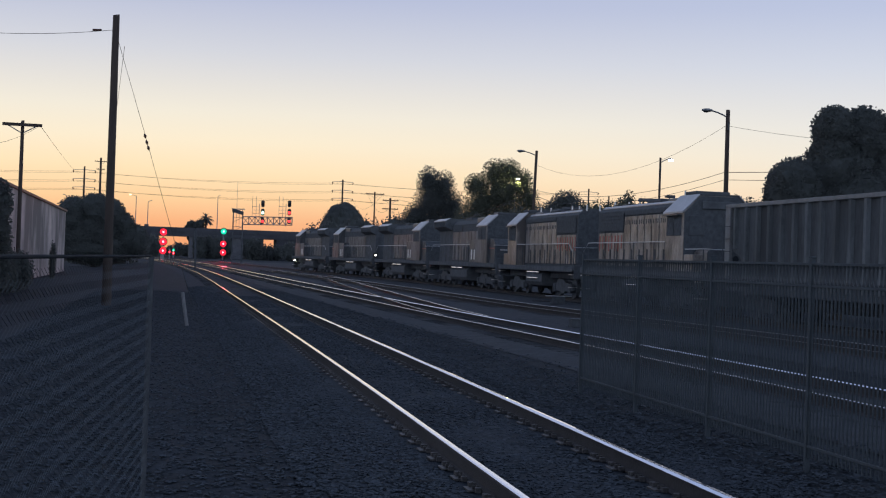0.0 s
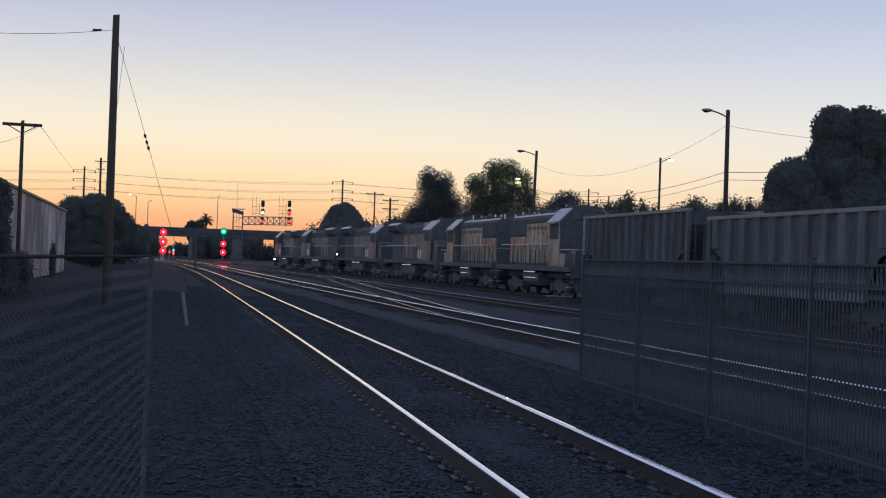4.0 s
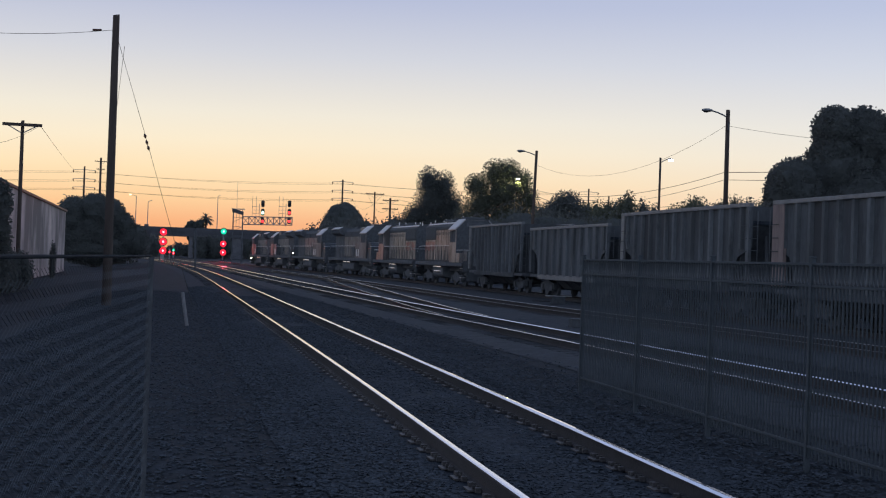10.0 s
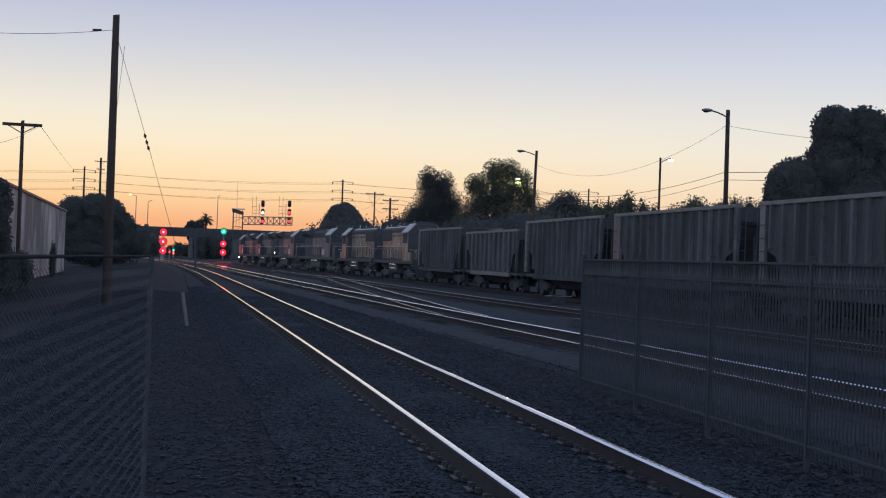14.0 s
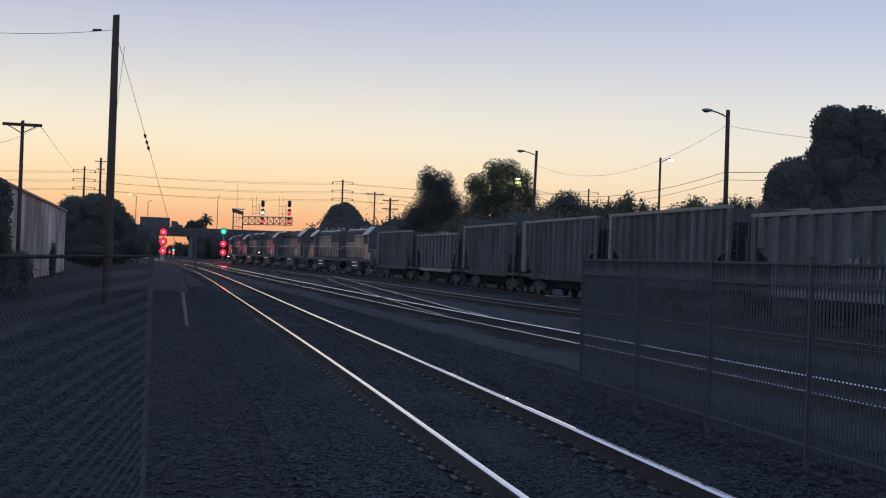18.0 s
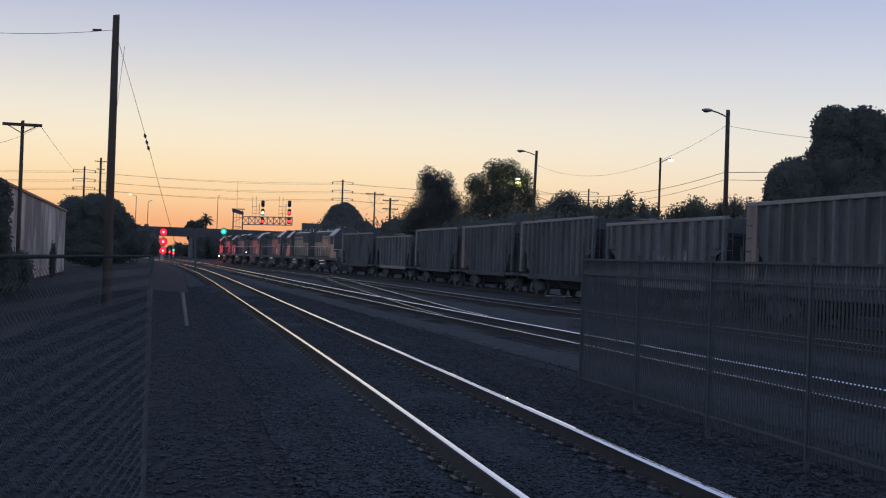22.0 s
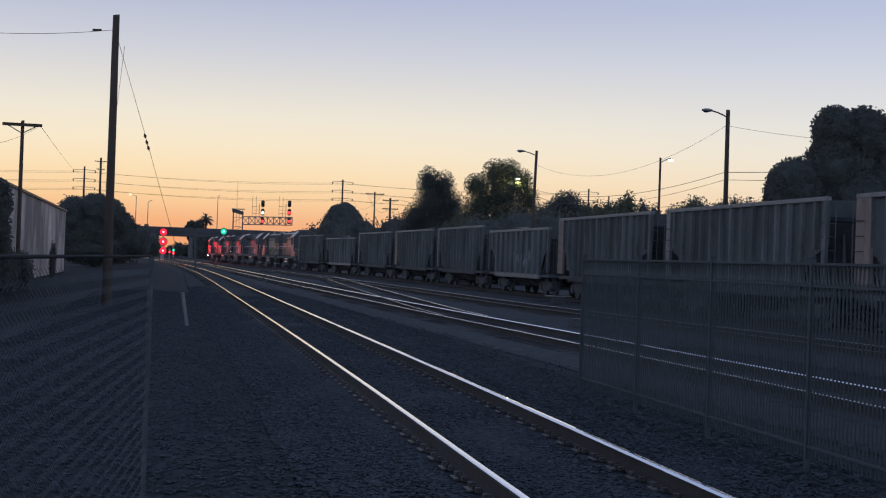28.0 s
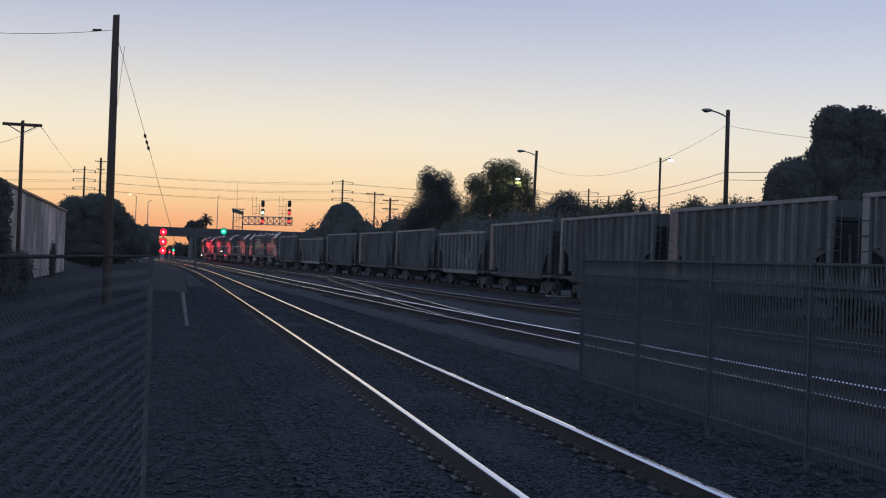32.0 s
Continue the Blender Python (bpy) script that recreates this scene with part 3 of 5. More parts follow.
    prism(bm, [(-1.0, 1.62), (1.0, 1.62), (1.0, 2.3), (0.85, 2.45), (-0.85, 2.45), (-1.0, 2.3)], c1, h - 0.75)
    part("nose", bm, YELLOW, lo, "short low nose")
    bm = B()
    box(bm, -1.45, 1.45, h - 0.06, h + 0.06, 1.0, 1.72, 0.02)
    box(bm, -1.2, 1.2, h, h + 0.14, 0.35, 0.95, 0.05)
    part("pilot", bm, DARKMETAL, lo)
    bm = B()
    box(bm, -1.45, 1.45, -h - 0.06, -h + 0.06, 1.0, 1.72, 0.02)
    part("pilot", bm, DARKMETAL, lo)
    bm = B()
    for dx in (-0.16, 0.16):
        rod(bm, (dx, h - 0.76, 2.1), (dx, h - 0.70, 2.1), 0.12, n=16)
    part("headlamp", bm, GLASS, lo, "unlit twin headlamp")
    # tank and running gear
    bm = B()
    prism(bm, [(-1.25, 0.55), (-1.4, 0.75), (-1.4, 1.18), (-1.2, 1.3), (1.2, 1.3), (1.4, 1.18), (1.4, 0.75), (1.25, 0.55)], -1.7, 1.5)
    part("fuel_tank", bm, UNDERGREY, lo)
    for sx in (-1, 1):
        bm = B()
        rod(bm, (sx * 1.43, -1.3, 1.27), (sx * 1.43, 1.1, 1.27), 0.06, n=12)
        part("air_reservoir", bm, TUBESTEEL, lo, "bright air reservoir tube")
        # polished tube added for the highlight along the fuel tank
        bm = B()
        rod(bm, (sx * 1.43, -1.1, 0.94), (sx * 1.43, 1.1, 0.94), 0.05, n=12)
        part("tank_glint_tube", bm, TUBESTEEL, lo, "bright tube in place of the fuel tank's highlight")
    bogie(lo, -h + 3.1, 2, 2.7, 0.5)
    bogie(lo, h - 3.1, 2, 2.7, 0.5)
    coupler(lo, -h, -1)
    coupler(lo, h, 1)
    for sx in (-1, 1):
        x = sx * 1.44
        ys = [hy0 + 0.1 + k * (hy1 - hy0 - 0.2) / 8 for k in range(9)]
        rail_fence(lo, [(x, hy0 - 0.7, 2.3), (x, hy0, 2.68), (x, hy1 - 0.1, 2.68)], [(x, y, 1.62, 2.68) for y in ys])
        rail_fence(lo, [(x, c1 + 0.15, 2.4), (x, h - 0.1, 2.4), (sx * 0.4, h, 2.4)], [(x, h - 0.1, 1.62, 2.4)])
        rail_fence(lo, [(x, -h + 0.1, 2.5), (sx * 0.4, -h, 2.5)], [(x, -h + 0.1, 1.62, 2.5)])
        steps(lo, sx * 1.35, h - 0.4, 1.55)
        steps(lo, sx * 1.35, -h + 0.4, 1.55)
    raise_upper(lo, 1.64, 1.12)
    return lo


def loco_large(label, lit=False):
    """A six-axle wide-nose road engine, cab towards +y; rail top at z 0."""
    L = 19.4
    h = L / 2
    lo = thing("locomotive", pose(0, 0, 0), label, "locomotive", "locomotives of the train")
    bm = B()
    box(bm, -1.52, 1.52, -h, h, 1.45, 1.68, 0.02)
    box(bm, -0.9, 0.9, -h + 0.8, h - 0.8, 1.0, 1.45)
    part("frame", bm, UNDERGREY, lo)
    for sx in (-1, 1):
        bm = B()
        box(bm, sx * 1.535 - 0.012, sx * 1.535 + 0.012, -h + 0.05, h - 0.05, 1.40, 1.64)
        part("side_sill", bm, UNDERGREY, lo)
    hy0, hy1 = -h + 1.0, h - 4.6
    bm = B()
    prism(bm, [(-0.92, 1.68), (0.92, 1.68), (0.92, 4.05), (0.7, 4.3), (-0.7, 4.3), (-0.92, 4.05)], hy0 + 4.2, hy1)
    part("engine_hood", bm, GRILLE, lo, "dark engine hood behind grey doors")
    bm = B()
    prism(bm, [(-0.94, 4.0), (-0.94, 4.07), (-0.7, 4.34), (0.7, 4.34), (0.94, 4.07), (0.94, 4.0)], hy0 + 4.15, hy1 + 0.02)
    part("hood_roof", bm, GRILLE, lo, "sooty dark hood roof")
    # radiator end, overhanging wings
    bm = B()
    prism(bm, [(-0.95, 1.68), (0.95, 1.68), (0.95, 3.7), (1.48, 3.95), (1.48, 4.32), (1.1, 4.5), (-1.1, 4.5), (-1.48, 4.32), (-1.48, 3.95), (-0.95, 3.7)], hy0, hy0 + 4.2)
    part("radiator_cab", bm, UNDERGREY, lo, "dark winged radiator housing")
    # pale strips stand for the highlight on the radiator wings
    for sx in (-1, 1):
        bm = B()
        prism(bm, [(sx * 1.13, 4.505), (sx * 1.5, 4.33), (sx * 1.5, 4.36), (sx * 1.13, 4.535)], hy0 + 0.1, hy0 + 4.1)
        part("radiator_edge", bm, CABROOF, lo, "radiator edge with its highlight in the colour")
    for sx in (-1, 1):
        bm = B()
        box(bm, sx * 1.485 - 0.015, sx * 1.485 + 0.015, hy0 + 0.25, hy0 + 3.95, 3.99, 4.28)
        for q in range(16):
            box(bm, sx * 1.51 - 0.012, sx * 1.51 + 0.012, hy0 + 0.3 + q * 0.225, hy0 + 0.36 + q * 0.225, 3.99, 4.28)
        part("radiator_grille", bm, GRILLE, lo)
        n = 10
        w = (hy1 - hy0 - 4.4) / n
        for k in range(n):
            y0 = hy0 + 4.3 + k * w
            bm = B()
            box(bm, sx * 0.935 - 0.02, sx * 0.935 + 0.02, y0 + 0.045, y0 + w - 0.045, 1.8, 3.6, 0.012)
            box(bm, sx * 0.962 - 0.012, sx * 0.962 + 0.012, y0 + w - 0.14, y0 + w - 0.08, 2.5, 2.65)
            part("hood_door", bm, SOOTYGREY, lo)
        for k in range(6):
            part("door_slot", box(B(), sx * 0.965 - 0.012, sx * 0.965 + 0.012, hy1 - 2.75 - 0.62 * k, hy1 - 2.53 - 0.62 * k, 1.82, 2.66), GRILLE, lo, "dark slot between doors")
        bm = B()
        box(bm, sx * 0.94 - 0.03, sx * 0.94 + 0.03, hy0 + 4.4, hy0 + 7.2, 3.66, 4.0)
        part("intake_grille", bm, GRILLE, lo)
        # blower and control box behind the cab
        bm = B()
        box(bm, sx * 1.2 - 0.28, sx * 1.2 + 0.28, hy1 - 2.3, hy1 - 0.02, 1.68, 3.05, 0.04)
        part("equipment_box", bm, SOOTYGREY, lo)
        for q in range(2):
            bm = B()
            box(bm, sx * 1.487 - 0.012, sx * 1.487 + 0.012, hy1 - 1.75 + q * 0.75, hy1 - 1.45 + q * 0.75, 1.85, 2.45)
            part("marking_panel", bm, WHITEPAINT, lo, "white panel")
    bm = B()
    box(bm, -0.5, 0.5, hy0 + 6.2, hy0 + 8.0, 4.32, 4.52, 0.06)
    part("exhaust_housing", bm, DARKMETAL, lo)
    bm = B()
    box(bm, -0.92, 0.92, hy1 - 2.6, hy1 - 0.2, 4.05, 4.42, 0.08)
    part("dynamic_brake_box", bm, GREYROOF, lo)
    # cab and wide nose
    c0, c1 = hy1, hy1 + 2.5
    bm = B()
    prism(bm, [(-1.52, 1.68), (1.52, 1.68), (1.52, 3.85), (0.8, 4.45), (-0.8, 4.45), (-1.52, 3.85)], c0, c1)
    part("cab", bm, SOOTYGREY, lo, "sooty grey cab")
    bm = B()
    prism(bm, [(-0.83, 4.455), (0.83, 4.455), (0.83, 4.515), (-0.83, 4.515)], c0 - 0.08, c1 + 0.02)
    part("cab_roof", bm, GRILLE, lo, "dark flat cab roof")
    # sky light on the slopes is in their pale colour
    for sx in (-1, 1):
        part("roof_slope", prism(B(), [(sx * 1.6, 3.81), (sx * 1.6, 3.87), (sx * 0.835, 4.51), (sx * 0.835, 4.46)], c0 - 0.1, c1 + 0.02), CABROOF, lo, "sloping roof panel, sky light in its colour")
    bm = B()
    box(bm, -0.6, 0.6, c0 + 0.4, c0 + 1.6, 4.5, 4.66, 0.05)
    part("air_conditioner", bm, GREYROOF, lo)
    for sx in (-1, 1):
        for y in (c0 + 0.7, c0 + 1.65):
            window(lo, Matrix.Translation((sx * 1.53, y, 3.4)), 0.72, 0.62)
        window(lo, Matrix.Translation((sx * 0.72, c1 + 0.005, 3.5)) @ Matrix.Rotation(radians(90), 4, "Z"), 0.9, 0.55, pale=False)
    bm = B()
    side_prism(bm, [(c1, 1.68), (c1 + 1.35, 1.68), (c1 + 1.35, 2.75), (c1 + 1.1, 3.02), (c1, 3.1)], -1.35, 1.35)
    part("nose", bm, SOOTYGREY, lo, "wide sooty nose")
    # dark plates carry the shade of the ends facing away from sunset
    part("nose_front", side_prism(B(), [(c1 + 1.35, 1.68), (c1 + 1.365, 1.68), (c1 + 1.365, 2.76), (c1 + 1.11, 3.035), (c1 + 1.1, 3.02), (c1 + 1.35, 2.75)], -1.34, 1.34), GRILLE, lo, "nose front plate with end-face shade in its colour")
    part("cab_front", prism(B(), [(-1.5, 3.0), (1.5, 3.0), (1.5, 3.83), (0.79, 4.43), (-0.79, 4.43), (-1.5, 3.83)], c1, c1 + 0.012), GRILLE, lo, "cab front plate with end-face shade in its colour")
    bm = B()
    box(bm, -1.36, 1.36, c1 + 0.05, c1 + 1.3, 2.5, 2.56)
    part("nose_stripe", bm, REDSTRIPE, lo)
    bm = B()
    box(bm, -1.48, 1.48, h - 0.06, h + 0.08, 1.0, 1.95, 0.03)
    side_prism(bm, [(h, 0.3), (h + 0.4, 0.3), (h + 0.12, 1.0), (h, 1.0)], -1.3, 1.3)
    part("pilot", bm, DARKMETAL, lo)
    bm = B()
    box(bm, -1.48, 1.48, -h - 0.06, -h + 0.06, 1.0, 1.75, 0.02)
    part("pilot", bm, DARKMETAL, lo)
    for sx in (-1, 1):
        bm = B()
        rod(bm, (sx * 1.05, h + 0.06, 1.5), (sx * 1.05, h + 0.14, 1.5), 0.13, n=16)
        part("ditch_light", bm, GLASS, lo, "unlit ditch light")
    bm = B()
    prism(bm, [(-1.3, 0.45), (-1.45, 0.65), (-1.45, 1.15), (-1.2, 1.32), (1.2, 1.32), (1.45, 1.15), (1.45, 0.65), (1.3, 0.45)], -2.8, 2.2)
    part("fuel_tank", bm, UNDERGREY, lo)
    for sx in (-1, 1):
        for q in range(2):
            bm = B()
            rod(bm, (sx * 1.47, -2.0 + q * 1.7, 1.27), (sx * 1.47, -0.6 + q * 1.7, 1.27), 0.09, n=12)
            part("air_reservoir", bm, TUBESTEEL, lo, "bright air reservoir tube")
    bogie(lo, -h + 3.9, 3, 1.85, 0.52)
    bogie(lo, h - 3.9, 3, 1.85, 0.52)
    coupler(lo, -h, -1)
    coupler(lo, h, 1)
    for sx in (-1, 1):
        x = sx * 1.46
        ys = [hy0 + 0.2 + k * (hy1 - hy0 - 2.8) / 8 for k in range(9)]
        rail_fence(lo, [(x, hy0 - 0.6, 2.4), (x, hy0, 2.76), (x, hy1 - 2.4, 2.76)], [(x, y, 1.68, 2.76) for y in ys])
        rail_fence(lo, [(x, h - 0.6, 2.7), (x, h - 0.08, 2.7), (sx * 0.4, h, 2.7)], [(x, h - 0.08, 1.68, 2.7)])
        steps(lo, sx * 1.38, h - 0.4, 1.6)
        steps(lo, sx * 1.38, -h + 0.4, 1.6)
    if lit:
        bm = B()
        rod(bm, (-1.32, h - 1.0, 1.16), (-1.5, h - 1.05, 1.14), 0.06, n=14)
        part("lit_lamp", bm, HEADLIGHT, lo, "glowing white lamp low on the side")
    raise_upper(lo, 1.70, 1.10)
    return lo


def hopper(label, paint, top, ribs, pale_sill, end_post, wide=0.26):
    """An open-top ribbed hopper car; rail top at z 0."""
    L = 13.3
    h = L / 2
    car = thing("hopper_car", pose(0, 0, 0), label, "freight car", "hopper cars of the train")
    sill = 1.12
    # side walls and slope sheets
    for sx in (-1, 1):
        bm = B()
        side_prism(bm, [(-h, 2.55), (-h, top - 0.12), (h, top - 0.12), (h, 2.55), (h - 1.1, 2.2), (h - 1.9, sill), (-h + 1.9, sill), (-h + 1.1, 2.2)], sx * 1.45 - 0.02, sx * 1.45 + 0.02)
        part("side_wall", bm, paint, car)
        for k in range(ribs):
            y = -h + 0.75 + k * (L - 1.5) / (ribs - 1)
            e = abs(y) - (h - 1.9)
            z0 = sill if e < 0 else min(2.5, sill + e * 1.3)
            bm = B()
            prism(bm, [(sx * 1.47, 0.0), (sx * 1.47, wide), (sx * 1.585, wide - 0.05), (sx * 1.585, 0.05)], 0, 1)
            # the rib stands upright: swap the sweep into z
            for v in bm.verts:
                v.co = Vector((v.co.x, y - wide / 2 + v.co.z, z0 + v.co.y * (top - 0.14 - z0)))
            part("rib", bm, LITRIB, car)
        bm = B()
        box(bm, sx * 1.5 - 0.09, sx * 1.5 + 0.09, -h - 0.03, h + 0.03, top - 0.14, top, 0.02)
        part("top_chord", bm, CHORD, car, "pale top edge")
        bm = B()
        box(bm, sx * 1.5 - 0.07, sx * 1.5 + 0.07, -h + 1.7, h - 1.7, sill - 0.22, sill + 0.04, 0.01)
        part("side_sill", bm, CHORD if pale_sill else paint, car, "chalky pale side sill" if pale_sill else "")
        for e, post, half in ((1, end_post, 0.42 if end_post == HOPPER_BROWN else 0.20), (-1, LITRIB, 0.12)):
            bm = B()
            box(bm, sx * 1.53 - 0.062, sx * 1.53 + 0.062, e * (h - half) - half, e * (h - half) + half, 1.25, top - 0.14, 0.01)
            part("corner_post", bm, post, car, "flat faded corner panel" if e > 0 else "")
            for q in range(5):
                z = 1.5 + q * 0.45
                part("grab_iron", rod(B(), (sx * 1.62, e * (h - 0.08), z), (sx * 1.62, e * (h - 0.50), z), 0.014, n=6), paint, car)
    for e in (-1, 1):
        # short upright end sheet over a long slope sheet: the end bay below stays open
        part("end_wall", box(B(), -1.45, 1.45, min(e * (h - 0.25), e * (h - 0.30)), max(e * (h - 0.25), e * (h - 0.30)), top - 0.75, top - 0.1), paint, car)
        part("slope_sheet", side_prism(B(), [(e * (h - 0.26), top - 0.75), (e * (h - 1.6), 1.2), (e * (h - 1.6), 1.13), (e * (h - 0.26), top - 0.82)], -1.42, 1.42), paint, car)
        for x in (-0.7, 0.7):
            part("end_brace", rod(B(), (x, e * (h - 0.3), 1.1), (x, e * (h - 0.5), top - 1.0), 0.05, n=6), UNDERGREY, car)
        part("brake_wheel" if e > 0 else "brake_cylinder", rod(B(), (0.35, e * (h - 0.16), 1.75), (0.35, e * (h - 0.10), 1.75), 0.27 if e > 0 else 0.16, n=18), UNDERGREY, car)
        bm = B()
        box(bm, -1.5, 1.5, min(e * (h + 0.02), e * (h - 1.7)), max(e * (h + 0.02), e * (h - 1.7)), 1.0, 1.14)
        part("end_platform", bm, UNDERGREY, car)
        for sx in (-1, 1):
            bm = B()
            for q in range(7):
                z = 0.75 + q * 0.42
                rod(bm, (sx * 1.42 - 0.2, e * (h + 0.11), z), (sx * 1.42 + 0.12, e * (h + 0.11), z), 0.014, n=6)
            for dx in (-0.2, 0.12):
                rod(bm, (sx * 1.42 + dx, e * (h + 0.11), 0.7), (sx * 1.42 + dx, e * (h + 0.11), top - 0.3), 0.016, n=6)
            part("ladder", bm, UNDERGREY, car)
    bm = B()
    box(bm, -1.4, 1.4, -h + 0.15, h - 0.15, top - 0.75, top - 0.62)
    part("load", bm, BALLAST, car, "load of dark crushed rock")
    for y in (-2.6, -0.87, 0.87, 2.6):
        part("discharge_chute", prism(B(), [(-1.35, 1.12), (1.35, 1.12), (0.5, 0.45), (-0.5, 0.45)], y - 0.75, y + 0.75), UNDERGREY, car)
    part("centre_sill", box(B(), -0.25, 0.25, -h, h, 0.75, 1.05), UNDERGREY, car)
    bogie(car, -h + 2.0, 2, 1.75, 0.46)
    bogie(car, h - 2.0, 2, 1.75, 0.46)
    coupler(car, -h, -1)
    coupler(car, h, 1)
    return car


def spray_marks(car):
    """Pale spray-paint strokes low on the side, in rounded slabs lying on the ribs."""
    rnd = random.Random(8)
    for k in range(7):
        y, z = 0.35 - 0.55 * k, 1.45 + rnd.uniform(0, 0.3)
        tall, wide = rnd.uniform(0.5, 0.95), rnd.uniform(0.11, 0.2)
        ring = [(y + wide * math.cos(a) + 0.12 * math.sin(a * 2 + k), z + tall * (0.5 + 0.5 * math.sin(a))) for a in [i * math.pi / 7 for i in range(14)]]
        part("spray_mark", side_prism(B(), ring, -1.592, -1.586), SPRAY, car, "pale unreadable spray-paint stroke")


def place_train():
    # engines: each one's centre at the start, metres along the line, and which way its cab looks
    small_b = loco_small("yellow and grey road switcher locomotive, cab towards the cars")
    small_a = copy_thing(small_b, pose(0, 0, 0))
    tagged(small_a, "yellow and grey road switcher locomotive, cab towards the front")
    large = loco_large("sooty grey wide-nose locomotive, cab towards the rear")
    large_2 = copy_thing(large, pose(0, 0, 0))
    large_3 = copy_thing(large, pose(0, 0, 0))
    tagged(large_3, "sooty grey wide-nose locomotive, cab towards the front")
    lead = loco_large("leading sooty grey wide-nose locomotive with a lit lamp", True)
    MOVING.extend([(small_b, 54.9, True), (small_a, 71.3, False), (large, 89.7, True), (large_2, 110.3, True), (large_3, 130.9, False), (lead, 151.5, False)])
    # a lit lamp on the tail of the second engine
    part("lamp_housing", rod(B(), (-1.2, -9.62, 2.0), (-1.2, -9.78, 2.0), 0.27, n=18), SIGNALBLACK, large_3)
    part("lit_lamp", rod(B(), (-1.2, -9.77, 2.0), (-1.2, -9.80, 2.0), 0.075, n=14), HEADLIGHT, large_3, "glowing white lamp")
    # cars
    high = hopper("dark grimy ribbed open-top hopper car", HOPPER, 4.10, 14, False, CHORD)
    low = hopper("lower grey ribbed hopper car with a chalky pale sill", HOPPER_GREY, 3.70, 11, True, HOPPER_GREY, 0.56)
    brown = hopper("dark ribbed hopper car with faded brown end panels", HOPPER, 4.10, 14, False, HOPPER_BROWN)
    kinds = [high, low, high, brown, high, low, brown, high, brown, high, low, high]
    used = set()
    for k, src in enumerate(kinds):
        car = src if src not in used else copy_thing(src, pose(0, 0, 0))
        used.add(src)
        if k == 5:
            spray_marks(car)
        MOVING.append((car, 45.1 - 6.65 - k * 15.15, False))


place_train()


def motions():
    """The train rolls away along the freight line."""
    for ob, s0, turned in MOVING:
        rows = []
        for t in range(0, 33):
            s = s0 + travelled(t)
            xa, ya = on_freight(s - 5)
            xb, yb = on_freight(s + 5)
            head = math.degrees(math.atan2(-(xb - xa), yb - ya)) + (180 if turned else 0)
            rows.append((float(t), pose((xa + xb) / 2, (ya + yb) / 2, RAIL_TOP, 0, 0, head)))
        walk(ob, rows)
    # the lorry crosses the overpass
    walk(lorry, [(0.0, pose(4.9 - 13.6 * 18.5, 457.6, 8.9)), (32.0, pose(4.9 + 13.6 * 13.5, 457.6, 8.9))])


# ---- fences ----
def iron_fence():
    x, y_end, gap, n = 6.24, 19.4, 2.44, 7
    fence = thing("iron_fence", pose(x, 0, 0), "black ornamental iron fence with rings under its top rail", "fence")
    bm = B()
    box(bm, -0.025, 0.025, -0.025, 0.025, -0.1, 2.02, 0.004)
    box(bm, -0.030, 0.030, -0.030, 0.030, 2.02, 2.04, 0.006)
    post_me = finish(bm, "post", BLACKIRON)
    bm = B()
    box(bm, -0.0073, 0.0073, -0.0073, 0.0073, 0.06, 1.97)
    picket_me = finish(bm, "picket", BLACKIRON)
    bm = B()
    k = 14
    pts = [(0, 0.033 * math.cos(i * 2 * math.pi / k), 0.088 * math.sin(i * 2 * math.pi / k)) for i in range(k)]
    loops = []
    for i in range(k):
        an = i * 2 * math.pi / k
        d = Vector((0, math.cos(an), math.sin(an)))
        loops.append([bm.verts.new(Vector(pts[i]) + 0.006 * (math.cos(q * 1.2566) * d + math.sin(q * 1.2566) * Vector((1, 0, 0)))) for q in range(5)])
    for i in range(k):
        u, v = loops[i], loops[(i + 1) % k]
        for q in range(5):
            bm.faces.new((u[q], u[(q + 1) % 5], v[(q + 1) % 5], v[q]))
    ring_me = finish(bm, "ring", RINGMETAL)
    for i in range(n):
        y = y_end - gap * i
        ob = new("post", post_me)
        ob.parent, ob.location = fence, (0, y, 0)
        if i == n - 1:
            break
        for z, hgt in ((0.17, 0.026), (1.75, 0.026), (1.965, 0.026)):
            bm = B()
            box(bm, -0.018, 0.018, y - gap + 0.025, y - 0.025, z - hgt / 2, z + hgt / 2, 0.003)
            part("cross_rail", bm, BLACKIRON, fence)
        m = 33
        for j in range(m):
            yy = y - (j + 0.5) * gap / m
            ob = new("picket", picket_me)
            ob.parent, ob.location = fence, (0, yy, 0)
            if j < m - 1:
                ob = new("ring", ring_me)
                ob.parent, ob.location = fence, (0, yy - 0.5 * gap / m, 1.857)


iron_fence()


